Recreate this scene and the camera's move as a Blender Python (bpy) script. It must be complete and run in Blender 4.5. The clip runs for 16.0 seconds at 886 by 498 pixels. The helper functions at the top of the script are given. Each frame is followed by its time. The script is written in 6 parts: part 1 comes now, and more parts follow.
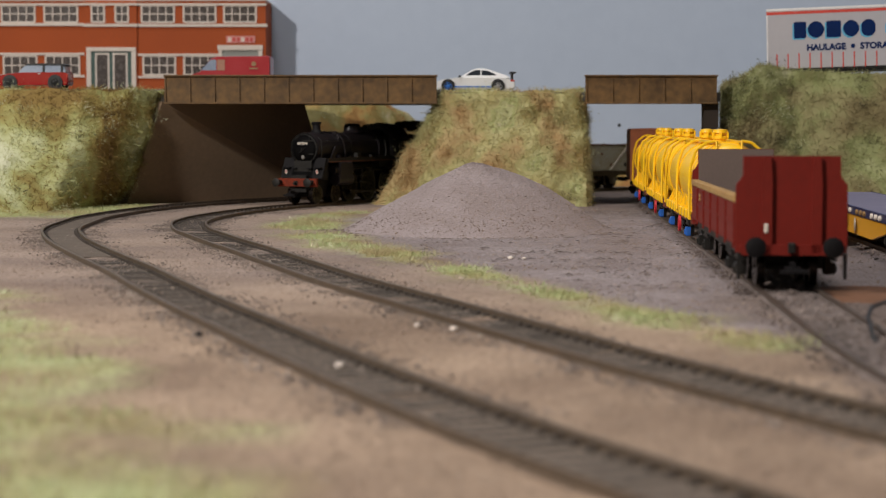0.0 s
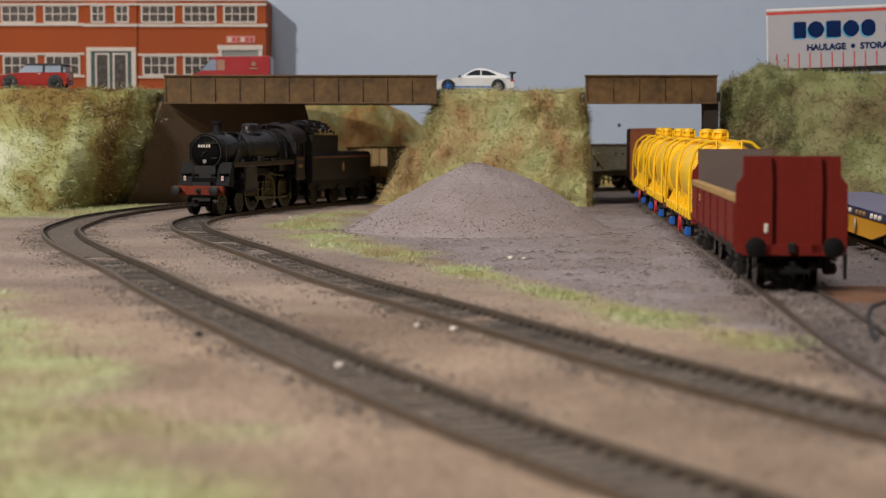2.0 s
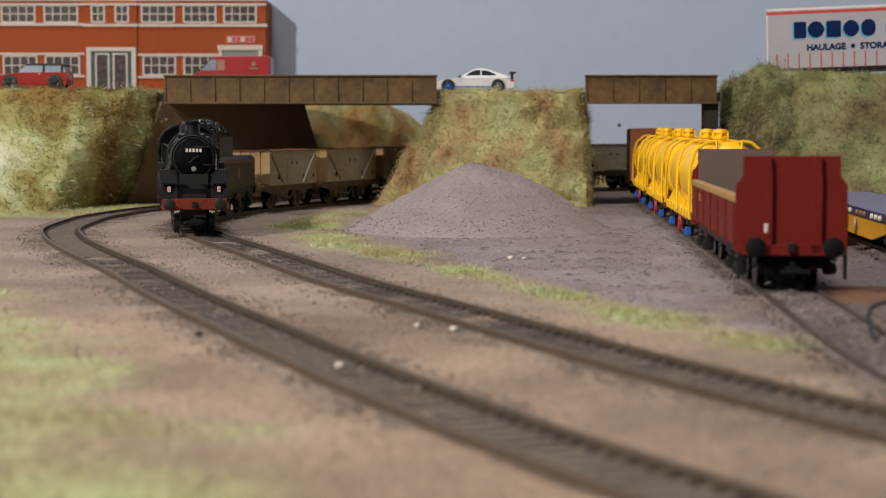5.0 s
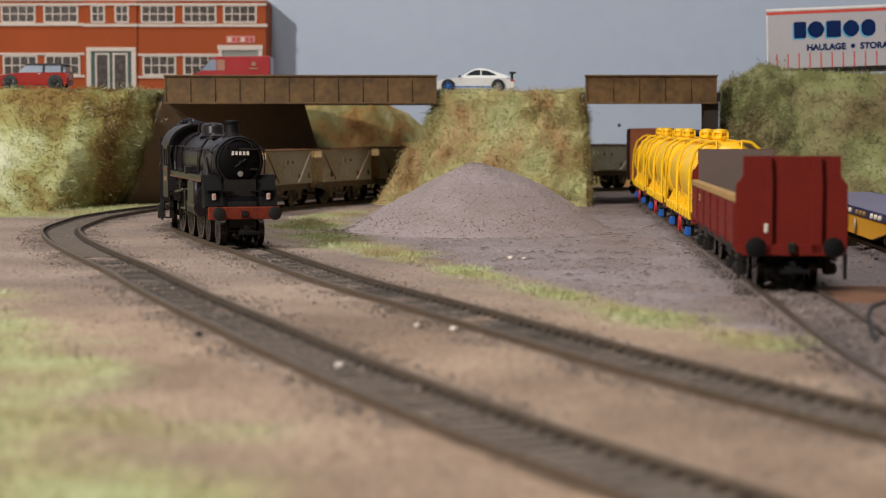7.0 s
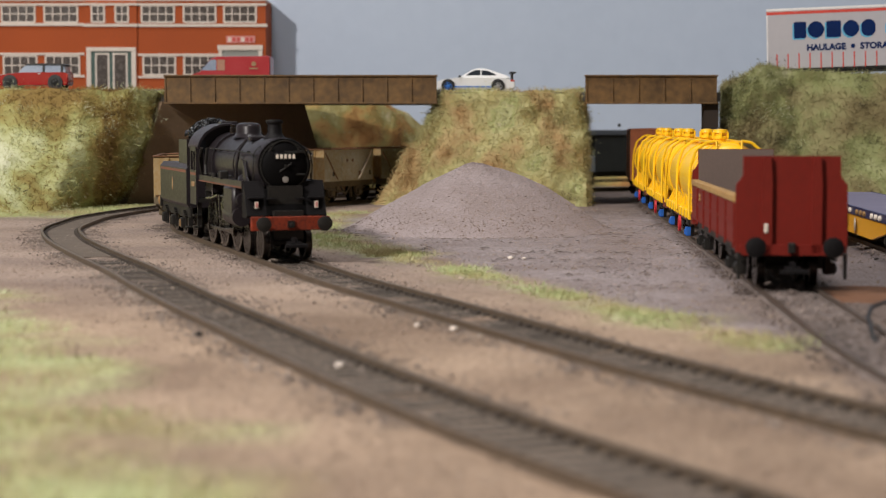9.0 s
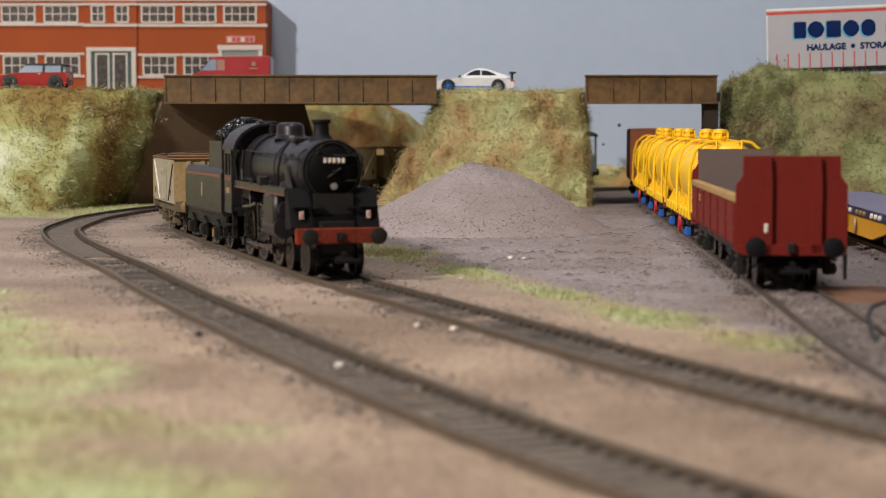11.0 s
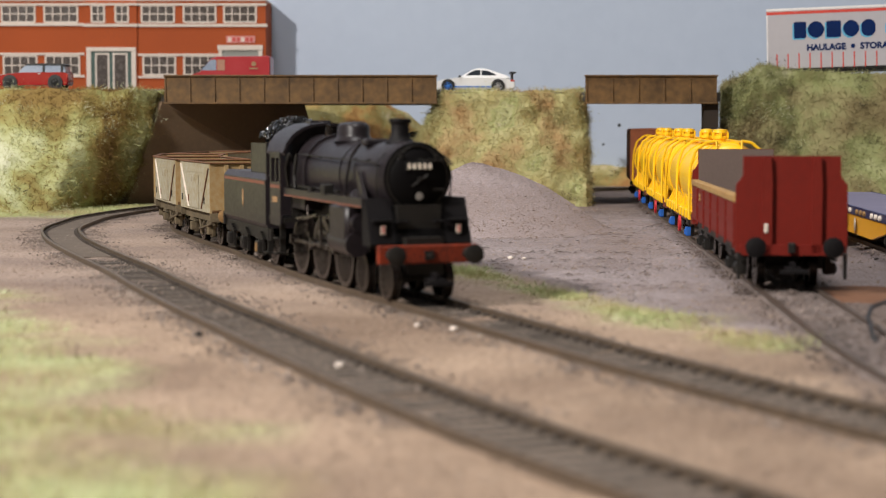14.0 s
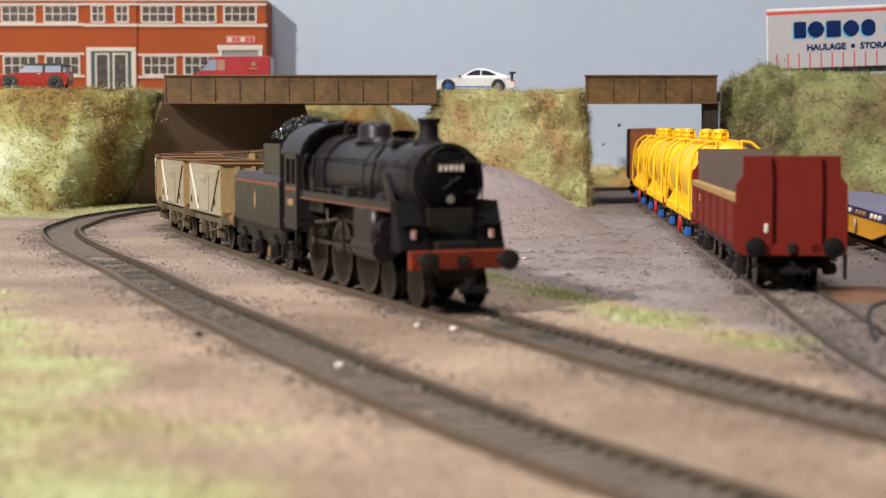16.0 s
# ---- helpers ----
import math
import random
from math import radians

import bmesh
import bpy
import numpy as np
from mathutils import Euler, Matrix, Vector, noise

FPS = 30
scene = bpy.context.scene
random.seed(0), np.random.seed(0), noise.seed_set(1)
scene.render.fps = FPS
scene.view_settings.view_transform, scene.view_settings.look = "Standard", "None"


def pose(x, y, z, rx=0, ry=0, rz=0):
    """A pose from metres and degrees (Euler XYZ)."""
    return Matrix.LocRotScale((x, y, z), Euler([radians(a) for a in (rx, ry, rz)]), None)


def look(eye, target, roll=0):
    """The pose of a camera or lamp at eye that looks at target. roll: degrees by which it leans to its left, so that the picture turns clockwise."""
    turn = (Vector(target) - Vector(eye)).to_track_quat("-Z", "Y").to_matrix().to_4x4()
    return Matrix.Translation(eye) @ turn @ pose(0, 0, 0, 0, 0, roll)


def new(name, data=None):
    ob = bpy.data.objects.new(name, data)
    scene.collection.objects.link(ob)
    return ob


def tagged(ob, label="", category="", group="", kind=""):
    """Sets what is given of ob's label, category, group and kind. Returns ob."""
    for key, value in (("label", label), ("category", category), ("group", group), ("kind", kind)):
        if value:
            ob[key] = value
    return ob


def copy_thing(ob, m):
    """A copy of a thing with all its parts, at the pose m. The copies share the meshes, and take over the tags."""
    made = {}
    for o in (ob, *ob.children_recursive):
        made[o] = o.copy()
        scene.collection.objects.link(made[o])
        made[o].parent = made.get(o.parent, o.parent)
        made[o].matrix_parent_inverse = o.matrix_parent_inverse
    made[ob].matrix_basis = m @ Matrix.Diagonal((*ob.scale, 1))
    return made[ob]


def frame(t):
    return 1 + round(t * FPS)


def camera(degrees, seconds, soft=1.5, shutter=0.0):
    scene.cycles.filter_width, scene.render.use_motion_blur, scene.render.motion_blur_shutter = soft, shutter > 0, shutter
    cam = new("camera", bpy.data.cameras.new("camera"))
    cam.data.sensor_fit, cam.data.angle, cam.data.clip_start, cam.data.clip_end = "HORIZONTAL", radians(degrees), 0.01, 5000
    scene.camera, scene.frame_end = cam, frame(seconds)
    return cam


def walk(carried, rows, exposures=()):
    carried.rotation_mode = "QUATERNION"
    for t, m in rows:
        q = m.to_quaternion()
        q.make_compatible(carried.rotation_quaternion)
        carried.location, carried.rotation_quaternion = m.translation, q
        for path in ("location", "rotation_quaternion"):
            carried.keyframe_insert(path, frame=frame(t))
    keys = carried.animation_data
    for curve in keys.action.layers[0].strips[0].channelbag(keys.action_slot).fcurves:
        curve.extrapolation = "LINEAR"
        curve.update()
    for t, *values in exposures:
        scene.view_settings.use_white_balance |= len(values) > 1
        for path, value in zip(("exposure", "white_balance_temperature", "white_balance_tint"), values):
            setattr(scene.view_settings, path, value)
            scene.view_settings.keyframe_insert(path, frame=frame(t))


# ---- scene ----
cam = camera(29.33, 16.0, soft=1.1, shutter=0.5)
EYE = (0.0, 0.0, 0.0495)
AIM = (0.0, 3.0, 0.0495 - 0.220)
walk(cam, [(0.0, look(EYE, AIM)), (16.0, look(EYE, AIM))], [(0.0, -0.06), (3.5, 0.0), (7.0, 0.1), (9.0, 0.2), (12.5, 0.22), (14.0, 0.38), (16.0, 0.6)])
cam.data.dof.use_dof = True
cam.data.dof.focus_distance = 0.80
cam.data.dof.aperture_fstop = 25.0

# ---- light: a dim room, a low layout lamp in front to the left and a broad ceiling lamp ----
world = bpy.data.worlds.new("room_air")
scene.world = world
world.use_nodes = True
world.node_tree.nodes["Background"].inputs["Color"].default_value = (0.85, 0.92, 1.0, 1)
world.node_tree.nodes["Background"].inputs["Strength"].default_value = 0.25


def lamp(name, eye, target, watts, size, colour):
    data = bpy.data.lights.new(name, "AREA")
    data.energy, data.size, data.color, data.shape = watts, size, colour, "DISK"
    ob = new(name, data)
    ob.matrix_world = look(eye, target)
    return ob


lamp("layout_lamp", (-0.78, -0.15, 0.70), (0.0, 0.75, 0.03), 16.0, 0.07, (1.0, 0.94, 0.885))
lamp("ceiling_lamp", (-0.15, 0.30, 2.2), (0.0, 0.75, 0.0), 22.5, 0.9, (1.0, 0.97, 0.95))

# ---- small tools: all plan numbers below are millimetres ----
MM = 0.001


def at(x, y, z, rx=0, ry=0, rz=0):
    return pose(x * MM, y * MM, z * MM, rx, ry, rz)


def mat(name, base, second=None, rough=0.6, metal=0.0, scale=60.0, fine=900.0, mix=0.5, bump=0.15, vary=0.0, coat=0.0, sharp=0.0, relief=0.0004, spec=0.5):
    """Two tones broken up at two sizes, with a fine relief; scale and fine are in features per metre."""
    m = bpy.data.materials.new(name)
    m.use_nodes = True
    n, l = m.node_tree.nodes, m.node_tree.links
    b = n["Principled BSDF"]
    b.inputs["Roughness"].default_value = rough
    b.inputs["Metallic"].default_value = metal
    b.inputs["Specular IOR Level"].default_value = spec
    b.inputs["Coat Weight"].default_value = coat
    second = second or tuple(c * 0.72 for c in base)
    co = n.new("ShaderNodeTexCoord")
    big, small = n.new("ShaderNodeTexNoise"), n.new("ShaderNodeTexNoise")
    big.inputs["Scale"].default_value, big.inputs["Detail"].default_value = scale, 4.0
    small.inputs["Scale"].default_value, small.inputs["Detail"].default_value = fine, 3.0
    l.new(co.outputs["Object"], big.inputs["Vector"]), l.new(co.outputs["Object"], small.inputs["Vector"])
    add = n.new("ShaderNodeMath")
    add.operation = "ADD"
    half = n.new("ShaderNodeMath")
    half.operation, half.inputs[1].default_value = "MULTIPLY", 0.5
    l.new(big.outputs["Fac"], add.inputs[0]), l.new(small.outputs["Fac"], add.inputs[1])
    l.new(add.outputs[0], half.inputs[0])
    ramp = n.new("ShaderNodeValToRGB")
    w = 0.16 * (1 - sharp)
    ramp.color_ramp.elements[0].position, ramp.color_ramp.elements[1].position = mix - w, mix + w
    ramp.color_ramp.elements[0].color, ramp.color_ramp.elements[1].color = (*second, 1), (*base, 1)
    l.new(half.outputs[0], ramp.inputs["Fac"])
    out = ramp.outputs["Color"]
    if vary:
        info, hsv, rng = n.new("ShaderNodeObjectInfo"), n.new("ShaderNodeHueSaturation"), n.new("ShaderNodeMapRange")
        rng.inputs["To Min"].default_value, rng.inputs["To Max"].default_value = 1 - vary, 1 + vary
        l.new(info.outputs["Random"], rng.inputs["Value"]), l.new(rng.outputs["Result"], hsv.inputs["Value"])
        l.new(out, hsv.inputs["Color"])
        out = hsv.outputs["Color"]
    l.new(out, b.inputs["Base Color"])
    rr = n.new("ShaderNodeMapRange")
    rr.inputs["To Min"].default_value, rr.inputs["To Max"].default_value = max(0.03, rough - 0.1), min(1, rough + 0.12)
    l.new(small.outputs["Fac"], rr.inputs["Value"]), l.new(rr.outputs["Result"], b.inputs["Roughness"])
    if bump:
        bp = n.new("ShaderNodeBump")
        bp.inputs["Strength"].default_value, bp.inputs["Distance"].default_value = bump, relief
        l.new(small.outputs["Fac"], bp.inputs["Height"]), l.new(bp.outputs["Normal"], b.inputs["Normal"])
    return m


def thing(name, m, label, category, group="", kind=""):
    ob = new(name)
    ob.empty_display_size = 0.01
    ob.matrix_world = m
    return tagged(ob, label, category, group, kind)


def part(name, bm, material, parent=None, label="", m=None, smooth=False, kind=""):
    """One mesh object from a bmesh in millimetres, under a thing or a part."""
    me = bpy.data.meshes.new(name)
    bmesh.ops.recalc_face_normals(bm, faces=bm.faces)
    bm.to_mesh(me)
    bm.free()
    me.transform(Matrix.Scale(MM, 4))
    if smooth:
        for p in me.polygons:
            p.use_smooth = True
        me.set_sharp_from_angle(angle=radians(40))
    me.materials.append(material)
    ob = new(name, me)
    ob.parent = parent
    if m is not None:
        ob.matrix_basis = m
    return tagged(ob, label, kind=kind)


def share(name, me, parent, m):
    ob = new(name, me)
    ob.parent = parent
    ob.matrix_basis = m
    return ob


def B():
    return bmesh.new()


def box(bm, x0, x1, y0, y1, z0, z1, bevel=0.0):
    r = bmesh.ops.create_cube(bm, size=1.0, matrix=Matrix.Translation(((x0 + x1) / 2, (y0 + y1) / 2, (z0 + z1) / 2)) @ Matrix.Diagonal((abs(x1 - x0), abs(y1 - y0), abs(z1 - z0), 1)))
    if bevel:
        es = list({e for v in r["verts"] for e in v.link_edges})
        bmesh.ops.bevel(bm, geom=es, offset=bevel, segments=1, affect="EDGES")
    return bm


def tube(bm, p0, p1, r0, r1=None, n=10):
    """A round bar from p0 to p1."""
    p0, p1 = Vector(p0), Vector(p1)
    d = p1 - p0
    m = Matrix.Translation((p0 + p1) / 2) @ d.to_track_quat("Z", "Y").to_matrix().to_4x4()
    bmesh.ops.create_cone(bm, cap_ends=True, segments=n, radius1=r0, radius2=r0 if r1 is None else r1, depth=d.length, matrix=m)
    return bm


def wire(bm, pts, r, n=6):
    for a, b in zip(pts[:-1], pts[1:]):
        tube(bm, a, b, r, n=n)
    return bm


def lathe(bm, profile, n=24, m=None):
    """Turns (radius, height) pairs about z."""
    rings = []
    for r, z in profile:
        rings.append([bm.verts.new((m or Matrix()) @ Vector((r * math.cos(2 * math.pi * i / n), r * math.sin(2 * math.pi * i / n), z))) for i in range(n)] if r > 1e-6 else [bm.verts.new((m or Matrix()) @ Vector((0, 0, z)))])
    for a, b in zip(rings[:-1], rings[1:]):
        for i in range(n):
            j = (i + 1) % n
            q = [a[i % len(a)], a[j % len(a)], b[j % len(b)], b[i % len(b)]]
            u = []
            for v in q:
                if v not in u:
                    u.append(v)
            if len(u) > 2:
                bm.faces.new(u)
    for ring in (rings[0], rings[-1]):
        if len(ring) > 2:
            bm.faces.new(ring)
    return bm


def prism(bm, outline, axis, a, b):
    """Extrudes a closed outline of (u, v) pairs along x, y or z from a to b."""
    put = {"x": lambda u, v, w: (w, u, v), "y": lambda u, v, w: (u, w, v), "z": lambda u, v, w: (u, v, w)}[axis]
    lo, hi = [bm.verts.new(put(u, v, a)) for u, v in outline], [bm.verts.new(put(u, v, b)) for u, v in outline]
    bm.faces.new(lo), bm.faces.new(hi)
    for i in range(len(outline)):
        j = (i + 1) % len(outline)
        bm.faces.new((lo[i], lo[j], hi[j], hi[i]))
    return bm


def loft(bm, sections, cap=True):
    """Skins rings of equal length."""
    rings = [[bm.verts.new(p) for p in s] for s in sections]
    for a, b in zip(rings[:-1], rings[1:]):
        for i in range(len(a)):
            j = (i + 1) % len(a)
            bm.faces.new((a[i], a[j], b[j], b[i]))
    if cap:
        bm.faces.new(rings[0]), bm.faces.new(rings[-1])
    return bm


def spline(points, step=2.0):
    """A smooth plan line through points, resampled evenly."""
    p = [Vector(q) for q in points]
    p = [p[0] * 2 - p[1]] + p + [p[-1] * 2 - p[-2]]
    line = []
    for a, b, c, d in zip(p[:-3], p[1:-2], p[2:-1], p[3:]):
        for k in range(40):
            t = k / 40
            line.append(0.5 * ((2 * b) + (c - a) * t + (2 * a - 5 * b + 4 * c - d) * t * t + (3 * b - a - 3 * c + d) * t ** 3))
    line.append(p[-2])
    run = [0.0]
    for a, b in zip(line[:-1], line[1:]):
        run.append(run[-1] + (b - a).length)
    s = np.arange(0, run[-1], step)
    return np.c_[np.interp(s, run, [q.x for q in line]), np.interp(s, run, [q.y for q in line])], step


MAIN_LINE = spline([(760, 1340), (640, 1380), (520, 1400), (400, 1403), (280, 1392), (150, 1345), (40, 1264), (-30, 1174), (-76, 1087), (-107, 1017), (-126, 945), (-131, 880), (-122, 820), (-109, 776), (-93, 727), (-77, 681), (-56, 617), (-31, 543), (-5, 477), (19, 415), (45, 349), (75, 282), (102, 228), (130, 175), (165, 110), (205, 40)])
OUTER_LINE = spline([(40, 1330), (-40, 1245), (-106, 1160), (-152, 1085), (-178, 1010), (-190, 930), (-189, 870), (-184, 815), (-169, 755), (-151, 700), (-129, 640), (-111, 593), (-88, 527), (-70, 477), (-50, 425), (-31, 375), (-8, 318), (14, 268), (37, 222), (62, 175), (95, 120), (130, 60)])


def along(line, s):
    pts, step = line
    i = min(max(s / step, 0), len(pts) - 1.001)
    k = int(i)
    return Vector(pts[k] * (1 - i + k) + pts[k + 1] * (i - k))


def on_track(line, s_front, s_back, reach, z=0.0):
    """The pose of a vehicle whose pivots sit at two places on the line; its origin lies reach ahead of the front pivot."""
    f, b = along(line, s_front), along(line, s_back)
    d = (f - b).normalized()
    o = f + d * reach
    return at(o.x, o.y, z, 0, 0, math.degrees(math.atan2(d.y, d.x)))

# ---- materials ----
M_WALL = mat("sky_blue_paint", (0.50, 0.575, 0.70), (0.465, 0.54, 0.665), 0.75, scale=4, fine=90, bump=0.06)
M_ROOM = mat("room_paint", (0.26, 0.25, 0.24), None, 0.9, scale=3, fine=40, bump=0.02)
M_YARD_RAIL = mat("worn_rail", (0.12, 0.09, 0.07), (0.07, 0.05, 0.04), 0.45, metal=0.3, scale=120)
M_RAIL = mat("brown_rail_paint", (0.14, 0.10, 0.068), (0.085, 0.062, 0.044), 0.5, metal=0.2, scale=150)
M_SLEEPER = mat("sleeper_brown", (0.085, 0.068, 0.055), (0.05, 0.04, 0.033), 0.85, scale=200, vary=0.2)
M_INFILL = mat("track_infill", (0.145, 0.112, 0.085), (0.095, 0.073, 0.056), 0.9, scale=90, fine=1500, bump=0.4)
M_BED = mat("track_bed", (0.215, 0.165, 0.128), (0.125, 0.097, 0.076), 0.95, scale=60, fine=1300, bump=0.6)
M_YARDBED = mat("yard_track_bed", (0.22, 0.175, 0.16), (0.085, 0.066, 0.058), 0.95, scale=45, fine=520, bump=1.0, relief=0.0012)
M_GRAVEL = mat("grey_gravel", (0.345, 0.29, 0.292), (0.235, 0.183, 0.168), 0.95, scale=45, fine=900, bump=0.9, relief=0.0008, mix=0.47)
M_GIRDER = mat("weathered_girder_brown", (0.175, 0.098, 0.036), (0.070, 0.040, 0.017), 0.62, scale=55, fine=260, spec=0.35)
M_ABUT = mat("abutment_brown", (0.28, 0.195, 0.125), (0.22, 0.155, 0.10), 0.85, scale=25, fine=350, bump=0.1)
# pier tone, a much darker brown than the abutment wall
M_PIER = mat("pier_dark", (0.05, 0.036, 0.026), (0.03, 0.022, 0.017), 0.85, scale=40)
M_DECK = mat("road_grey", (0.12, 0.11, 0.10), None, 0.9, scale=30)
M_BLACK = mat("weathered_black", (0.0215, 0.0170, 0.0198), (0.0125, 0.0099, 0.0115), 0.37, scale=70, fine=700, bump=0.05, spec=0.26)
M_SMOKEBOX = mat("matt_black", (0.0065, 0.0052, 0.0060), (0.004, 0.0033, 0.0038), 0.62, scale=70, fine=700, bump=0.05, spec=0.2)
# a deeper, flatter black than the rest of the smokebox
M_DOOR = mat("deep_black", (0.0030, 0.0026, 0.0028), (0.0018, 0.0016, 0.0017), 0.7, scale=90, fine=700, bump=0.04, spec=0.08)
M_CHASSIS = mat("grimy_black", (0.014, 0.012, 0.010), (0.007, 0.006, 0.005), 0.55, scale=120, fine=900, spec=0.35)
M_TYRE = mat("wheel_steel", (0.065, 0.052, 0.045), (0.010, 0.008, 0.007), 0.2, metal=0.8, scale=150, spec=0.3)
M_ROD = mat("rod_steel", (0.085, 0.070, 0.060), (0.022, 0.018, 0.016), 0.24, metal=0.8, scale=150)
M_BEAM = mat("faded_red", (0.25, 0.034, 0.012), (0.09, 0.018, 0.010), 0.7, spec=0.2, scale=130, fine=800)
M_LINING = mat("orange_lining", (0.21, 0.075, 0.045), None, 0.6)
M_CREAM = mat("cream_white", (0.75, 0.70, 0.60), (0.6, 0.5, 0.42), 0.6, scale=400)
M_CREST = mat("crest_gold", (0.38, 0.26, 0.12), (0.25, 0.12, 0.06), 0.6, scale=500)
M_COAL = mat("coal", (0.008, 0.008, 0.009), (0.004, 0.004, 0.004), 0.10, scale=300, fine=1500, bump=0.3)
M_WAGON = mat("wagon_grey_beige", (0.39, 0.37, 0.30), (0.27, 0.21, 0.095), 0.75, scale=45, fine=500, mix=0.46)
M_WAGON_END = mat("wagon_end_ochre", (0.36, 0.28, 0.155), (0.30, 0.18, 0.06), 0.8, scale=60, fine=500)
M_WAGON_IN = mat("wagon_rust", (0.20, 0.085, 0.032), (0.085, 0.038, 0.020), 0.85, scale=90)
M_UNDER = mat("underframe_olive", (0.15, 0.115, 0.065), (0.08, 0.062, 0.038), 0.8, scale=120)
M_OCHRE = mat("ochre_metal", (0.30, 0.17, 0.06), (0.16, 0.09, 0.035), 0.7, scale=150)
M_VAN_BODY = mat("brake_van_dark", (0.05, 0.055, 0.056), (0.03, 0.033, 0.034), 0.7, scale=60)
M_VAN_GREY = mat("brake_van_grey", (0.36, 0.41, 0.46), (0.27, 0.31, 0.35), 0.75, scale=60)
M_MAROON = mat("maroon_wagon", (0.185, 0.012, 0.006), (0.14, 0.010, 0.005), 0.6, scale=40, fine=500, bump=0.05, spec=0.3)
M_MAROON_IN = mat("wagon_inside_brown", (0.15, 0.11, 0.095), (0.13, 0.095, 0.08), 0.8, scale=30)
M_RAILWOOD = mat("timber_capping", (0.42, 0.26, 0.09), (0.30, 0.16, 0.05), 0.75, scale=90, fine=600)
M_YELLOW = mat("tank_yellow", (0.95, 0.58, 0.012), (0.90, 0.52, 0.009), 0.38, scale=30, fine=300, bump=0.03)
M_BLUE = mat("axlebox_blue", (0.02, 0.13, 0.50), (0.015, 0.10, 0.40), 0.45, scale=100)
M_HANDWHEEL = mat("handwheel_red", (0.55, 0.02, 0.03), None, 0.45)
M_RUST = mat("underframe_red_brown", (0.20, 0.05, 0.025), (0.12, 0.03, 0.018), 0.6, scale=80)
M_BAUX = mat("bauxite_brown", (0.34, 0.10, 0.036), (0.24, 0.07, 0.028), 0.7, scale=50, fine=400)
M_FLATBLUE = mat("flat_wagon_blue", (0.17, 0.16, 0.24), (0.13, 0.12, 0.19), 0.6, scale=60)
M_NAVY = mat("flat_edge_navy", (0.02, 0.025, 0.09), None, 0.4)
M_AMBER = mat("wagon_side_amber", (0.75, 0.36, 0.015), (0.62, 0.28, 0.012), 0.4, scale=60)
M_ORANGE = mat("orange_brick", (0.40, 0.078, 0.015), (0.32, 0.062, 0.013), 0.85, scale=14, fine=700, bump=0.25)
M_TRIM = mat("white_card_trim", (0.70, 0.62, 0.55), (0.62, 0.53, 0.46), 0.8, scale=100)
M_PANE = mat("dark_glazing", (0.085, 0.065, 0.055), (0.055, 0.045, 0.04), 0.25, scale=70, fine=300, bump=0.0)
M_SHUTTER = mat("shutter_grey", (0.30, 0.30, 0.27), (0.24, 0.24, 0.22), 0.7, scale=60)
M_DOORGREEN = mat("door_green", (0.05, 0.10, 0.085), None, 0.6)
M_PINK = mat("sign_pink", (0.72, 0.30, 0.27), None, 0.7)
M_SIGNRED = mat("sign_red", (0.60, 0.08, 0.07), None, 0.7)
M_CARRED = mat("car_red", (0.34, 0.008, 0.012), (0.30, 0.007, 0.010), 0.22, scale=20, fine=100, bump=0.0, coat=0.6)
M_VANRED = mat("van_red", (0.38, 0.012, 0.017), (0.34, 0.010, 0.014), 0.35, scale=20, fine=100, bump=0.0, coat=0.3)
M_CARWHITE = mat("car_white", (0.80, 0.80, 0.80), (0.76, 0.76, 0.77), 0.22, scale=20, fine=100, bump=0.0, coat=0.6)
M_GLASS = mat("tinted_glass", (0.03, 0.035, 0.045), (0.02, 0.025, 0.03), 0.06, bump=0.0)
# pale blue base colour carries the reflections on the hatchback's windows
M_PALEGLASS = mat("pale_glass", (0.33, 0.38, 0.46), (0.22, 0.26, 0.34), 0.08, bump=0.0)
M_TRIMBLACK = mat("plastic_black", (0.014, 0.014, 0.015), None, 0.5)
M_RIMBLUE = mat("wheel_blue", (0.05, 0.20, 0.62), None, 0.35)
M_SILVER = mat("silver", (0.55, 0.55, 0.56), None, 0.35, metal=0.6)
M_CURTAIN = mat("trailer_grey", (0.42, 0.405, 0.43), (0.39, 0.375, 0.40), 0.55, scale=25, fine=200, bump=0.05)
M_TRAILWHITE = mat("trailer_white", (0.78, 0.77, 0.77), None, 0.5)
M_STRIPE = mat("stripe_red", (0.62, 0.055, 0.035), None, 0.5)
M_NAVYINK = mat("navy_ink", (0.006, 0.022, 0.10), None, 0.8, spec=0.1)
M_SKYINK = mat("light_blue_ink", (0.10, 0.42, 0.66), None, 0.5)
M_LAMP = mat("tail_lamp_red", (0.5, 0.03, 0.01), None, 0.3)
# orange mud, its colour darkened for the shadow lying over the patch
M_MUD = mat("orange_mud", (0.20, 0.088, 0.042), (0.125, 0.058, 0.03), 0.95, scale=80, fine=900, bump=0.6)


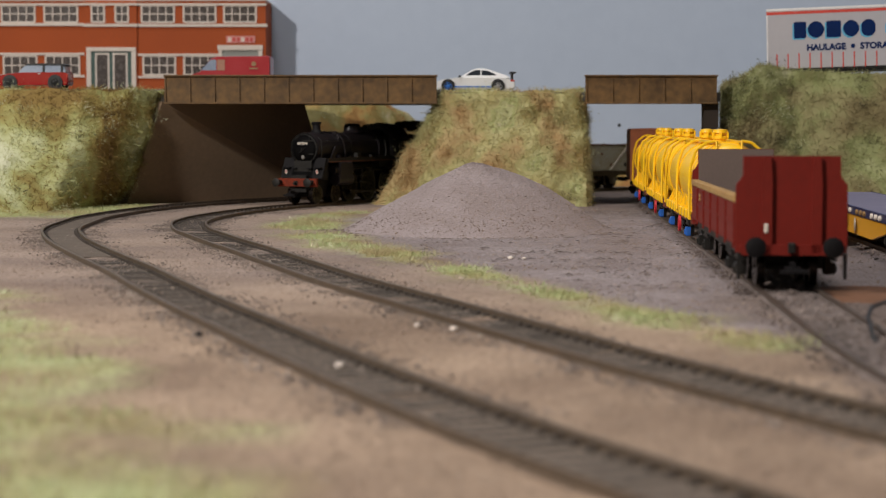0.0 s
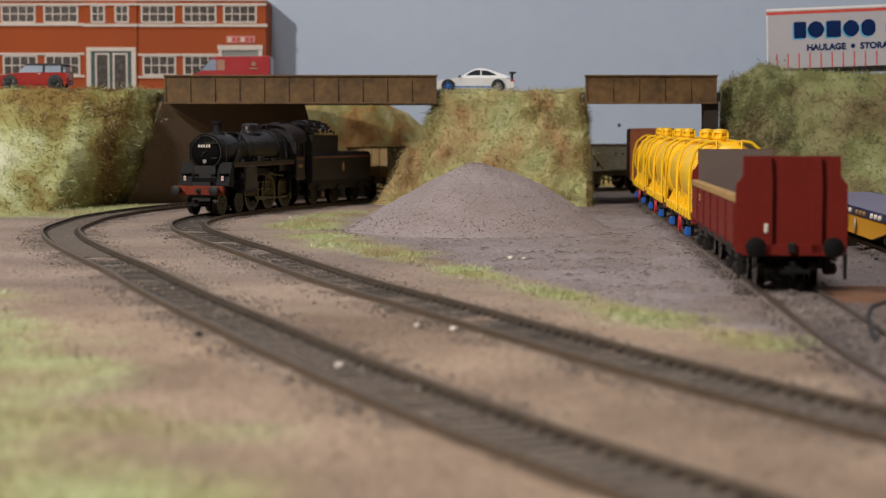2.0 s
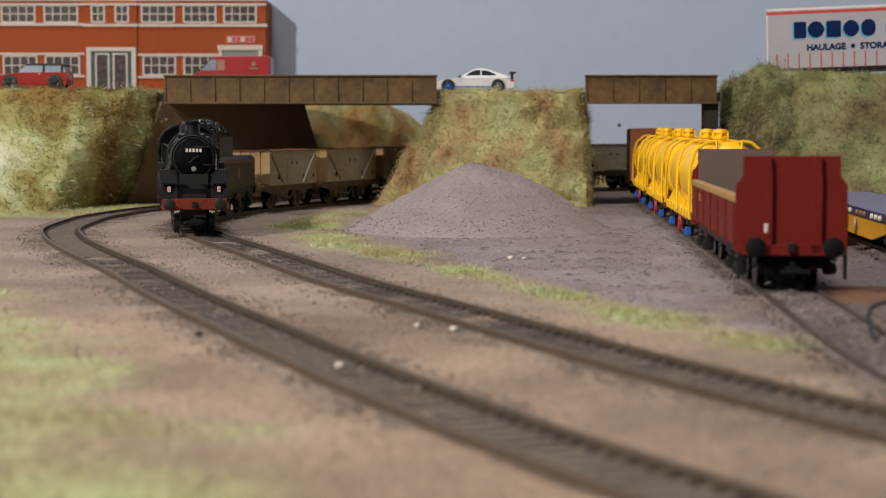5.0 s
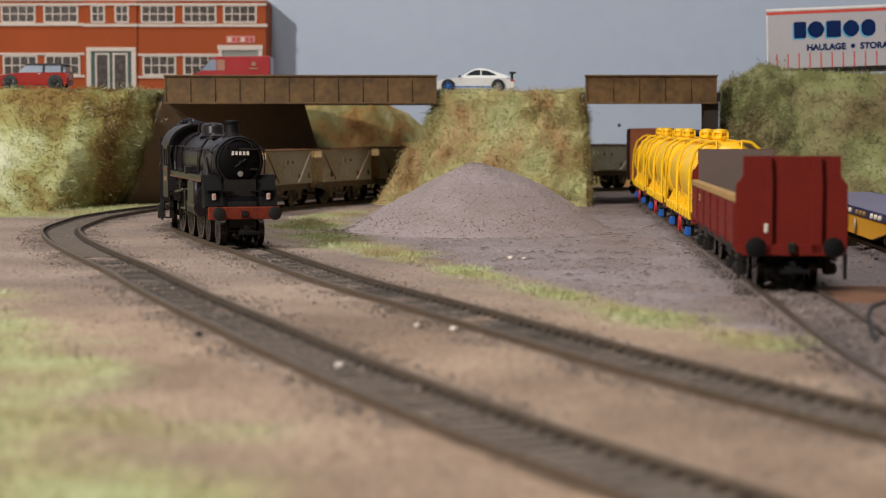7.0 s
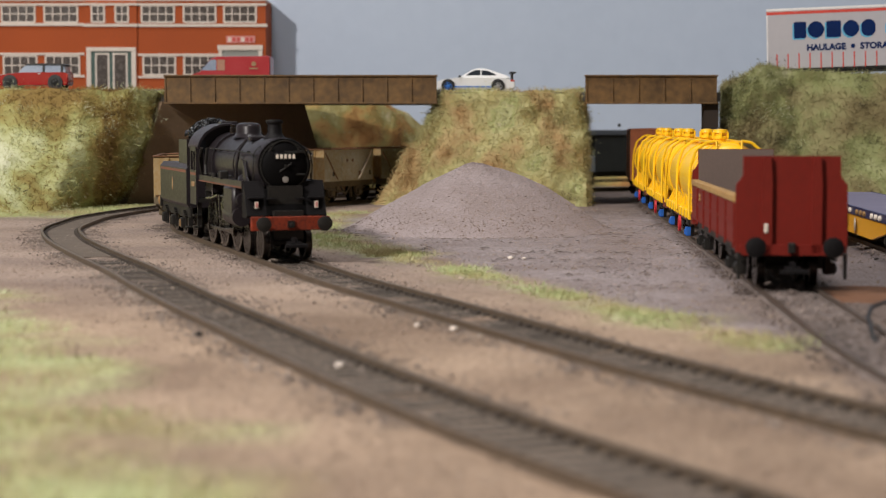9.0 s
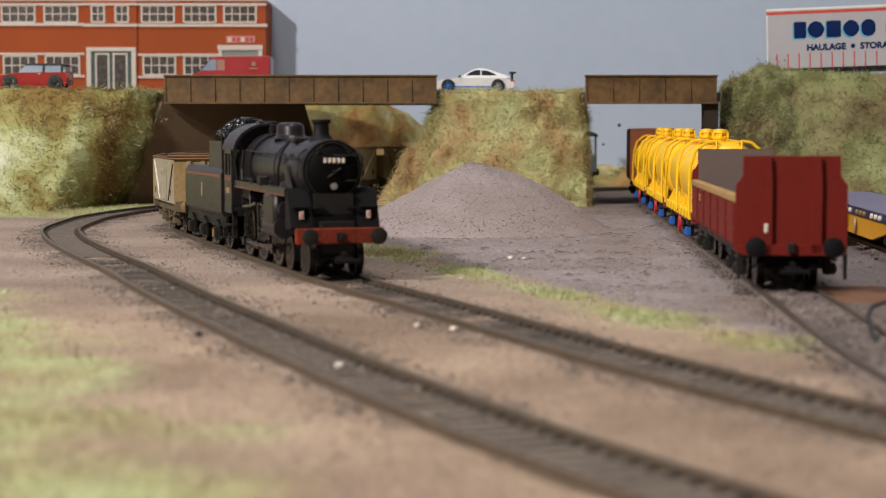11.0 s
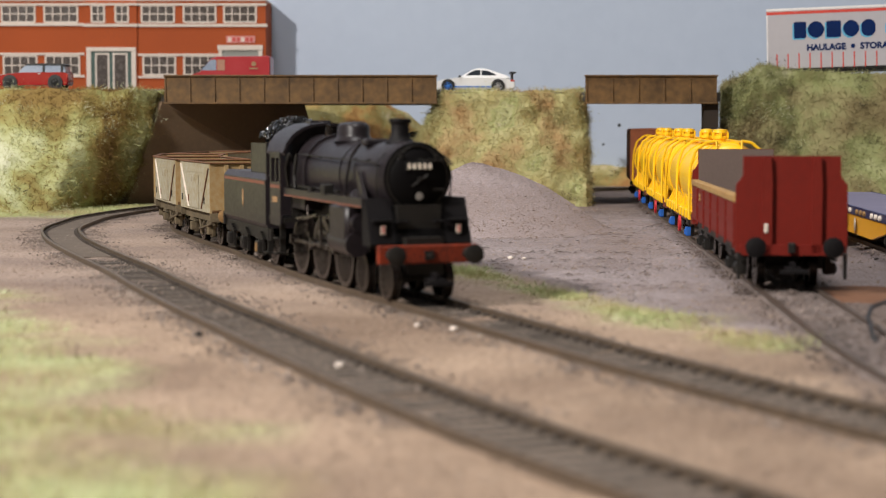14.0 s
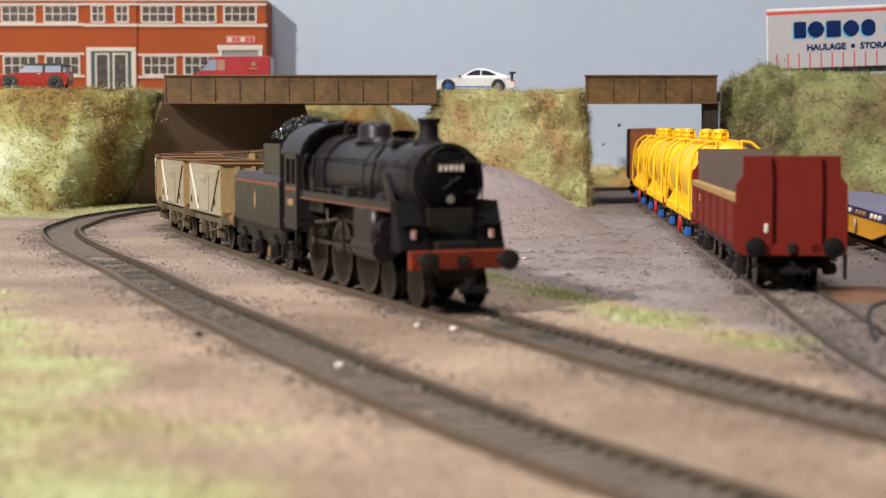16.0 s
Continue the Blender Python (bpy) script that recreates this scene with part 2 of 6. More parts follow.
def fibre_mat(name, stops, rough=0.8, patch=38.0, shift=0.0):
    """Dyed fibres: every strand takes its own tone."""
    m = bpy.data.materials.new(name)
    m.use_nodes = True
    n, l = m.node_tree.nodes, m.node_tree.links
    b = n["Principled BSDF"]
    b.inputs["Roughness"].default_value = rough
    geo, co, noi = n.new("ShaderNodeNewGeometry"), n.new("ShaderNodeTexCoord"), n.new("ShaderNodeTexNoise")
    noi.inputs["Scale"].default_value, noi.inputs["Detail"].default_value = patch, 4.0
    place = n.new("ShaderNodeMapping")
    place.inputs["Location"].default_value = (shift, 0, 0)
    l.new(co.outputs["Object"], place.inputs["Vector"]), l.new(place.outputs["Vector"], noi.inputs["Vector"])
    stretch = n.new("ShaderNodeMapRange")
    stretch.inputs["From Min"].default_value, stretch.inputs["From Max"].default_value = 0.34, 0.68
    l.new(noi.outputs["Fac"], stretch.inputs["Value"])
    mixer = n.new("ShaderNodeMix")
    mixer.inputs["Factor"].default_value = 0.34
    l.new(stretch.outputs["Result"], mixer.inputs["A"]), l.new(geo.outputs["Random Per Island"], mixer.inputs["B"])
    ramp = n.new("ShaderNodeValToRGB")
    while len(ramp.color_ramp.elements) < len(stops):
        ramp.color_ramp.elements.new(0.5)
    for e, (pos, c) in zip(ramp.color_ramp.elements, stops):
        e.position, e.color = pos, (*c, 1)
    l.new(mixer.outputs["Result"], ramp.inputs["Fac"]), l.new(ramp.outputs["Color"], b.inputs["Base Color"])
    return m


BANK_TONES = [(0.04, (0.24, 0.14, 0.06)), (0.22, (0.40, 0.26, 0.11)), (0.38, (0.46, 0.36, 0.17)), (0.52, (0.40, 0.36, 0.15)), (0.68, (0.52, 0.48, 0.24)), (0.82, (0.42, 0.45, 0.19)), (0.96, (0.72, 0.66, 0.46))]
M_BANK = fibre_mat("bank_fibre", BANK_TONES)
M_LEFTBANK = fibre_mat("bank_fibre_pale", [(0.06, (0.10, 0.05, 0.015)), (0.28, (0.22, 0.13, 0.03)), (0.44, (0.30, 0.24, 0.07)), (0.58, (0.39, 0.39, 0.15)), (0.74, (0.52, 0.54, 0.30)), (0.95, (0.70, 0.69, 0.54))], patch=24.0, shift=-0.04)
M_RUSTBANK = fibre_mat("bank_fibre_rust", [(0.08, (0.10, 0.045, 0.018)), (0.30, (0.36, 0.17, 0.05)), (0.48, (0.44, 0.27, 0.09)), (0.64, (0.34, 0.29, 0.10)), (0.82, (0.46, 0.40, 0.18)), (0.96, (0.66, 0.56, 0.36))])
M_SCRUBBANK = fibre_mat("bank_fibre_scrubby", [(0.06, (0.12, 0.085, 0.035)), (0.24, (0.22, 0.18, 0.08)), (0.42, (0.28, 0.255, 0.115)), (0.58, (0.27, 0.29, 0.115)), (0.76, (0.36, 0.37, 0.18)), (0.94, (0.52, 0.50, 0.34))], patch=30.0)
M_TURF = fibre_mat("turf_fibre", [(0.10, (0.36, 0.28, 0.15)), (0.34, (0.46, 0.40, 0.21)), (0.54, (0.44, 0.46, 0.22)), (0.74, (0.42, 0.52, 0.24)), (0.95, (0.76, 0.72, 0.52))], patch=26.0)
M_FLUFF = fibre_mat("pale_fluff", [(0.15, (0.40, 0.40, 0.19)), (0.5, (0.52, 0.55, 0.33)), (0.9, (0.70, 0.70, 0.54))])
M_SCRUB = fibre_mat("scrub_dark", [(0.15, (0.05, 0.045, 0.025)), (0.5, (0.10, 0.09, 0.045)), (0.9, (0.18, 0.17, 0.08))])
M_GRITGREY = fibre_mat("grey_grit", [(0.10, (0.18, 0.145, 0.14)), (0.5, (0.27, 0.235, 0.235)), (0.9, (0.38, 0.34, 0.33))])
M_GRITTRACK = fibre_mat("track_grit", [(0.10, (0.10, 0.08, 0.07)), (0.45, (0.20, 0.158, 0.132)), (0.85, (0.30, 0.24, 0.20)), (1.0, (0.52, 0.46, 0.40))])
M_GRITDARK = fibre_mat("dark_grit", [(0.10, (0.06, 0.047, 0.042)), (0.5, (0.15, 0.115, 0.10)), (0.9, (0.28, 0.225, 0.20))])
M_GRITHEAP = fibre_mat("heap_grit", [(0.10, (0.25, 0.205, 0.20)), (0.5, (0.35, 0.295, 0.295)), (0.9, (0.47, 0.41, 0.40))])
M_GRITEARTH = fibre_mat("earthy_grit", [(0.10, (0.13, 0.095, 0.075)), (0.5, (0.24, 0.18, 0.15)), (0.9, (0.36, 0.29, 0.25))])
M_GRIT = fibre_mat("loose_grit", [(0.10, (0.22, 0.165, 0.13)), (0.40, (0.29, 0.22, 0.17)), (0.85, (0.40, 0.31, 0.24)), (1.0, (0.60, 0.54, 0.47))])

# ---- the room and the baseboard ----


def plan(x, y):
    """How grassy and how gravelly the board is at a place of the plan, 0 to 1 each."""
    d = band_distance(x, y)
    n = noise.noise((x * 0.03, y * 0.03, 3.1)) * 7 + noise.noise((x * 0.11, y * 0.11, 7.7)) * 4
    wide = 15 + 9 * max(0.0, min(1.0, (y - 620) / 150))
    grass = max(0.0, min(1.0, (wide + 2.6 * n - abs(d)) / 15)) * max(0.25, min(1.0, 0.75 + 1.3 * noise.noise((x * 0.02, y * 0.02, 21))))
    yard = max(0.0, min(1.0, (d - 6 - (wide - 15) + n) / 8))
    if d < 0:
        yard = max(yard, 0.38 * max(0.0, min(1.0, (y - 430 + 4 * n) / 160)))
    m = edge_distance(x, y)
    meadow = max(0.0, min(1.0, (m + 3.0 * n) / 18)) * max(0.1, min(1.0, 0.85 + 0.10 * n))
    foot = max(0.0, min(1.0, (y - 935 + n) / 25)) * (1.0 if x < -185 - (1085 - y) * 0.1 else 0.0)
    return max(grass * (1.0 if y < 1000 else 0.0), meadow, foot), yard


def side(points, x, y):
    best, sign = 1e9, 1
    for (ax, ay), (bx, by) in zip(points[:-1], points[1:]):
        dx, dy = bx - ax, by - ay
        t = max(0.0, min(1.0, ((x - ax) * dx + (y - ay) * dy) / (dx * dx + dy * dy)))
        d = math.hypot(x - ax - t * dx, y - ay - t * dy)
        if d < best:
            best, sign = d, 1 if dx * (y - ay) - dy * (x - ax) > 0 else -1
    return best * sign


BAND = [(-45, 1050), (-70, 930), (-70, 850), (-46, 740), (-10, 638), (13, 573), (36, 505), (56, 442), (70, 408), (80, 385)]
EDGE = [(-330, 900), (-215, 700), (-150, 560), (-98, 440), (-60, 350), (-36, 285), (-20, 240), (-8, 200), (8, 120), (14, -100)]


def band_distance(x, y):
    return side(BAND, x, y)


def edge_distance(x, y):
    return -side(EDGE, x, y)


def build_ground():
    xs = np.concatenate([np.arange(-1300, -420, 80), np.arange(-420, 420, 7.0), np.arange(420, 1301, 80)])
    ys = np.concatenate([np.arange(-290, 130, 60), np.arange(130, 1300, 7.0), np.arange(1300, 1451, 30)])
    verts, grass, yard, soil_at = [], [], [], []
    for y in ys:
        for x in xs:
            z = -2.1 + 0.55 * noise.noise((x * 0.035, y * 0.035, 0)) + 0.35 * noise.noise((x * 0.12, y * 0.12, 5))
            verts.append((x * MM, y * MM, z * MM))
            g, q = plan(x, y) if abs(x) < 430 and 120 < y < 1310 else (0.2, 0.0)
            grass.append(g), yard.append(q)
            w = 14 * noise.noise((x * 0.05, y * 0.05, 31))
            fade = max(0.0, min(1.0, (330 - x) / 90))
            soil_at.append(0.0 if x > 330 else fade * 0.85 * max(0.0, min(1.0, (x - 70 + w) / 22)) * max(0.0, min(1.0, (545 - y + 2 * w) / 60)) + fade * 0.6 * max(0.0, min(1.0, (y - 935 + 1.5 * w) / 40)) * max(0.0, min(1.0, (x - 25 + w) / 25)))
    w = len(xs)
    faces = [(j * w + i, j * w + i + 1, (j + 1) * w + i + 1, (j + 1) * w + i) for j in range(len(ys) - 1) for i in range(w - 1)]
    me = bpy.data.meshes.new("ground")
    me.from_pydata(verts, [], faces)
    for name, values in (("grass", grass), ("yard", yard), ("soil", soil_at)):
        a = me.attributes.new(name, "FLOAT", "POINT")
        a.data.foreach_set("value", values)
    for p in me.polygons:
        p.use_smooth = True
    m = bpy.data.materials.new("board_scatter")
    m.use_nodes = True
    n, l = m.node_tree.nodes, m.node_tree.links
    b = n["Principled BSDF"]
    b.inputs["Roughness"].default_value = 0.95
    co = n.new("ShaderNodeTexCoord")

    def tone(scale, lo, hi, c0, c1, detail=4.0):
        t, r = n.new("ShaderNodeTexNoise"), n.new("ShaderNodeValToRGB")
        t.inputs["Scale"].default_value, t.inputs["Detail"].default_value = scale, detail
        l.new(co.outputs["Object"], t.inputs["Vector"]), l.new(t.outputs["Fac"], r.inputs["Fac"])
        r.color_ramp.elements[0].position, r.color_ramp.elements[1].position = lo, hi
        r.color_ramp.elements[0].color, r.color_ramp.elements[1].color = (*c0, 1), (*c1, 1)
        return r.outputs["Color"], t.outputs["Fac"]

    def blend(fac, a, c, kind="MIX"):
        x = n.new("ShaderNodeMix")
        x.data_type, x.blend_type = "RGBA", kind
        l.new(fac, x.inputs["Factor"]) if not isinstance(fac, float) else setattr(x.inputs["Factor"], "default_value", fac)
        l.new(a, x.inputs["A"]), l.new(c, x.inputs["B"])
        return x.outputs["Result"]

    sand, _ = tone(13, 0.34, 0.62, (0.255, 0.175, 0.122), (0.49, 0.36, 0.26), 6.0)
    grit, fine = tone(900, 0.38, 0.62, (0.42, 0.38, 0.35), (1.0, 1.0, 1.0), 4.0)
    turf, _ = tone(24, 0.36, 0.62, (0.37, 0.30, 0.15), (0.50, 0.55, 0.28), 5.0)
    grey, _ = tone(20, 0.35, 0.66, (0.285, 0.232, 0.228), (0.385, 0.33, 0.335), 6.0)
    soil, _ = tone(30, 0.35, 0.66, (0.115, 0.082, 0.066), (0.235, 0.175, 0.142), 6.0)
    layer = sand
    for name, colour in (("yard", grey), ("grass", turf), ("soil", soil)):
        a = n.new("ShaderNodeAttribute")
        a.attribute_name = name
        layer = blend(a.outputs["Fac"], layer, colour)
    layer = blend(0.75, layer, grit, "MULTIPLY")
    l.new(layer, b.inputs["Base Color"])
    bp = n.new("ShaderNodeBump")
    bp.inputs["Strength"].default_value, bp.inputs["Distance"].default_value = 0.8, 0.0007
    _, lumps = tone(150, 0.3, 0.7, (0, 0, 0), (1, 1, 1), 5.0)
    broad = n.new("ShaderNodeBump")
    broad.inputs["Strength"].default_value, broad.inputs["Distance"].default_value = 0.7, 0.0022
    l.new(lumps, broad.inputs["Height"]), l.new(broad.outputs["Normal"], bp.inputs["Normal"])
    l.new(fine, bp.inputs["Height"]), l.new(bp.outputs["Normal"], b.inputs["Normal"])
    me.materials.append(m)
    tagged(new("ground", me), "sandy brown model baseboard with grass and grey gravel scatter", "ground", kind="structure")


build_ground()
part("backdrop", box(B(), -1298, 1298, 1450, 1470, -30, 900), M_WALL, label="plain pale blue painted sky board", kind="structure")
part("ceiling", box(B(), -1320, 1320, -1000, 1522, 2400, 2420), M_ROOM, label="plain room ceiling", kind="structure")
part("wall_south", box(B(), -1300, 1300, -1000, -980, -900, 2400), M_ROOM, label="plain room wall", kind="structure")
part("wall_west", box(B(), -1320, -1300, -1000, 1500, -900, 2400), M_ROOM, label="plain room wall", kind="structure")
part("wall_east", box(B(), 1300, 1320, -1000, 1500, -900, 2400), M_ROOM, label="plain room wall", kind="structure")
part("floor", box(B(), -1320, 1320, -1000, 1522, -920, -900), M_ROOM, label="plain room floor", kind="structure")
part("wall_north", box(B(), -1320, 1320, 1502, 1522, -900, 2400), M_ROOM, label="plain room wall", kind="structure")


def scatter(name, sampler, count, length, width, material, parent=None, lift=0.6, lean=1.0, label="", kind="stuff"):
    """Loose strands; sampler gives a place and a normal in millimetres."""
    verts, faces = [], []
    rnd = random.Random(name + str(count))
    for _ in range(count):
        p, nrm = sampler(rnd)
        if p is None:
            continue
        d = Vector((rnd.gauss(0, 1), rnd.gauss(0, 1), rnd.gauss(0, 1))) * lean + nrm * lift * 2
        d.normalize()
        s = d.cross(Vector((rnd.gauss(0, 1), rnd.gauss(0, 1), rnd.gauss(0, 1)))).normalized() * width * rnd.uniform(0.5, 1.2)
        ln = length * rnd.uniform(0.4, 1.25)
        bend = Vector((rnd.gauss(0, 1), rnd.gauss(0, 1), -0.8)) * ln * 0.18
        k = len(verts)
        mid, tip = p + d * ln * 0.55, p + d * ln + bend
        for v in (p - s, p + s, mid + s * 0.8, mid - s * 0.8, tip):
            verts.append(v * MM)
        faces += [(k, k + 1, k + 2, k + 3), (k + 3, k + 2, k + 4)]
    me = bpy.data.meshes.new(name)
    me.from_pydata(verts, [], faces)
    me.materials.append(material)
    ob = new(name, me)
    ob.parent = parent
    return tagged(ob, label, kind=kind)


def crumbs(name, sampler, count, size, material, parent=None, label="", kind="stuff", flat=0.7):
    """Loose angular grains, each a squashed octahedron."""
    verts, faces = [], []
    rnd = random.Random(name + str(count))
    for _ in range(count):
        p, nrm = sampler(rnd)
        if p is None:
            continue
        r = size * math.exp(rnd.gauss(0, 0.45))
        q = Euler((rnd.uniform(0, 6), rnd.uniform(0, 6), rnd.uniform(0, 6))).to_matrix()
        k = len(verts)
        for v in ((1, 0, 0), (-1, 0, 0), (0, 1, 0), (0, -1, 0), (0, 0, 1), (0, 0, -1)):
            u = q @ (Vector(v) * r * rnd.uniform(0.6, 1.2))
            u.z *= flat
            verts.append((p + u) * MM)
        faces += [(k + a, k + b, k + c) for a, b, c in ((0, 2, 4), (2, 1, 4), (1, 3, 4), (3, 0, 4), (2, 0, 5), (1, 2, 5), (3, 1, 5), (0, 3, 5))]
    me = bpy.data.meshes.new(name)
    me.from_pydata(verts, [], faces)
    me.materials.append(material)
    ob = new(name, me)
    ob.parent = parent
    return tagged(ob, label, kind=kind)


def bank(name, columns, material, label, rough=3.2, strands=24000, length=3.6, tufts=260, fluff=14):
    """An earth bank skinned over columns of (foot, top), with a matted fibre cover."""
    nu, nv = 14, 16
    grid = []
    for (f0, t0), (f1, t1) in zip(columns[:-1], columns[1:]):
        for i in range(nu):
            u = i / nu
            grid.append((Vector(f0).lerp(Vector(f1), u), Vector(t0).lerp(Vector(t1), u)))
    grid.append((Vector(columns[-1][0]), Vector(columns[-1][1])))
    rows = []
    for f, t in grid:
        out = Vector((f.x - t.x, f.y - t.y, 0))
        out = out.normalized() if out.length > 1 else Vector((0, -1, 0))
        col = []
        for j in range(nv + 4):
            v = min(j / nv, 1.0)
            p = Vector((f.x + (t.x - f.x) * v ** 0.72, f.y + (t.y - f.y) * v ** 0.72, -3 + (t.z + 3) * v ** 0.98))
            if j > nv:
                p = p - out * (j - nv) * 9.0
            w = min(1.0, 4 * v + 0.25)
            p += out * rough * w * (noise.noise(p * 0.045) * 1.6 + noise.noise(p * 0.14) * 0.8)
            p.z += rough * 0.6 * v * noise.noise(p * 0.06 + Vector((9, 0, 0)))
            col.append(p)
        rows.append(col)
    bm = B()
    vs = [[bm.verts.new(p) for p in col] for col in rows]
    for a, b in zip(vs[:-1], vs[1:]):
        for j in range(len(a) - 1):
            bm.faces.new((a[j], b[j], b[j + 1], a[j + 1]))
    root = thing(name, Matrix(), label, "embankment")
    part("earth", bm, material, root, smooth=True)

    def pick(rnd):
        a, c = rnd.randrange(len(rows) - 1), rnd.random() * (nv + 2.5)
        j, u, v = int(c), rnd.random(), c - int(c)
        p00, p10, p01, p11 = rows[a][j], rows[a + 1][j], rows[a][j + 1], rows[a + 1][j + 1]
        nrm = (p10 - p00).cross(p01 - p00)
        return p00.lerp(p10, u).lerp(p01.lerp(p11, u), v), nrm.normalized() if nrm.length else Vector((0, -1, 0.3))

    def clump(rnd):
        if not clump.left:
            p, nrm = pick(rnd)
            clump.left, clump.at, clump.nrm = rnd.randrange(30, 85), p, nrm
        clump.left -= 1
        return clump.at + Vector((rnd.gauss(0, 3.6), rnd.gauss(0, 1.0), rnd.gauss(0, 2.6))), clump.nrm
    clump.left = 0

    def puff(rnd):
        if not puff.left:
            p, nrm = pick(rnd)
            puff.left, puff.at, puff.nrm = rnd.randrange(60, 130), p, nrm
        puff.left -= 1
        return puff.at + Vector((rnd.gauss(0, 4.0), rnd.gauss(0, 0.8), rnd.gauss(0, 2.6))), puff.nrm
    puff.left = 0
    scatter("matted_grass", pick, strands, length, 0.15, material, root, lift=0.30)
    scatter("scrub", clump, tufts * 20, 2.6, 0.20, M_SCRUB, root, lift=0.35)
    scatter("fluff", lambda r: puff(r), fluff * 110, 2.0, 0.12, M_FLUFF, root, lift=0.2)
    return root


bank("grass_embankment", [((10, 1290, 0), (24, 1270, 71)), ((2, 1210, 0), (18, 1200, 71)), ((-18, 1150, 0), (4, 1140, 70)), ((-46, 1098, 0), (-7, 1098, 69.5)), ((-18, 1064, 0), (4, 1086, 70)), ((55, 1062, 0), (57, 1086, 70.5)), ((91, 1068, 0), (88, 1088, 70)), ((95, 1100, 0), (91, 1102, 69.5)), ((100, 1220, 0), (93, 1220, 71)), ((118, 1330, 0), (108, 1330, 71))], M_BANK, "mossy green and straw matted grass embankment between two bridge spans", tufts=36, rough=4.4, strands=46000, length=5.2)
bank("grass_embankment", [((-520, 930, 0), (-520, 1060, 71)), ((-330, 940, 0), (-330, 1060, 71)), ((-262, 952, 0), (-262, 1062, 71)), ((-232, 985, 0), (-224, 1068, 71)), ((-222, 1035, 0), (-198, 1078, 71)), ((-214, 1078, 0), (-181, 1088, 71)), ((-216, 1098, 0), (-180, 1100, 71))], M_LEFTBANK, "pale green and ochre fibre-covered grass embankment beside a brown abutment", strands=24000, length=4.2, tufts=50, rough=5.0, fluff=46)
bank("grass_embankment", [((222, 1340, 0), (226, 1340, 74)), ((187, 1140, 0), (191, 1140, 75)), ((179, 1102, 0), (183, 1108, 76)), ((188, 1080, 0), (191, 1100, 78)), ((206, 1068, 0), (206, 1092, 86.5)), ((230, 1066, 0), (224, 1090, 84)), ((300, 1060, 0), (296, 1086, 81)), ((430, 1056, 0), (430, 1084, 81))], M_SCRUBBANK, "tall dull green scrubby grass embankment below a lorry trailer", strands=44000, tufts=230, length=4.6, fluff=30)
bank("grass_embankment", [((-170, 1270, 0), (-165, 1330, 72)), ((-112, 1285, 0), (-95, 1340, 72)), ((-74, 1325, 0), (-58, 1365, 69)), ((-50, 1350, 0), (-38, 1382, 59)), ((-34, 1372, 0), (-22, 1398, 43)), ((10, 1412, 0), (14, 1430, 26)), ((60, 1424, 0), (62, 1440, 20)), ((150, 1430, 0), (150, 1444, 14)), ((330, 1430, 0), (330, 1444, 15))], M_RUSTBANK, "rusty orange and green grass bank behind the railway bridge", strands=9000, tufts=120)

# gravel heap
GX, GY = 14.0, 835.0


def heap(x, y):
    dx, dy = (x - GX), (y - GY)
    r = math.hypot(dx / (66 if dx < 0 else 70), dy / 68)
    z = 35.0 * max(0.0, 1 - r ** 1.08) + 5.0 * math.exp(-((dx - 34) / 26) ** 2 - (dy / 30) ** 2) - 2.2
    z = 33.0 - math.log(1 + math.exp((33.0 - z) * 0.9)) / 0.9 if z > 12 else z
    return z + 0.6 * noise.noise((x * 0.08, y * 0.08, 2)) + 0.35 * noise.noise((x * 0.3, y * 0.3, 4)) - 1.4


bm = B()
ring = [[bm.verts.new((GX - 76 + 2.4 * i, GY - 76 + 2.4 * j, heap(GX - 76 + 2.4 * i, GY - 76 + 2.4 * j))) for i in range(65)] for j in range(64)]
for a, b in zip(ring[:-1], ring[1:]):
    for i in range(64):
        bm.faces.new((a[i], a[i + 1], b[i + 1], b[i]))
gravel = thing("gravel_heap", Matrix(), "heap of fine purple-grey gravel tipped on the yard", "gravel heap")
part("gravel_mass", bm, M_GRAVEL, gravel, smooth=True)


def on_heap(rnd):
    x, y = GX + rnd.gauss(0, 28), GY - abs(rnd.gauss(0, 28))
    return Vector((x, y, max(heap(x, y), -2.0))), Vector((0, 0, 1))


crumbs("loose_grain", on_heap, 8000, 0.20, M_GRITHEAP, gravel, flat=0.35)


def heap_foot(rnd):
    a, r = rnd.uniform(math.pi, 2 * math.pi), 56 + rnd.gauss(0, 9)
    x, y = GX + r * 1.05 * math.cos(a), GY + r * math.sin(a)
    return Vector((x, y, max(heap(x, y), -2.0))), Vector((0, 0, 1))


crumbs("coarse_grain", heap_foot, 2600, 0.30, M_GRITEARTH, gravel)

# ---- bridge ----


def girder(x0, x1, label):
    root = thing("bridge_girder", at(0, 1085, 0), label, "bridge girder", "bridge girders")
    part("web", box(B(), x0, x1, 1.0, 3.2, 63.4, 80.6), M_GIRDER, root)
    part("top_flange", box(B(), x0 - 0.6, x1 + 0.6, -0.8, 4.6, 80.2, 81.3, 0.25), M_GIRDER, root)
    part("bottom_flange", box(B(), x0 - 0.6, x1 + 0.6, -0.8, 4.6, 62.8, 63.9, 0.25), M_GIRDER, root)
    n = max(3, round((x1 - x0) / 16.0))
    for i in range(n + 1):
        x = x0 + 0.6 + (x1 - x0 - 1.2) * i / n
        part("stiffener", prism(B(), [(-0.4, 63.9), (1.0, 63.9), (1.0, 80.2), (0.3, 80.2)], "x", x - 0.45, x + 0.45), M_GIRDER, root)


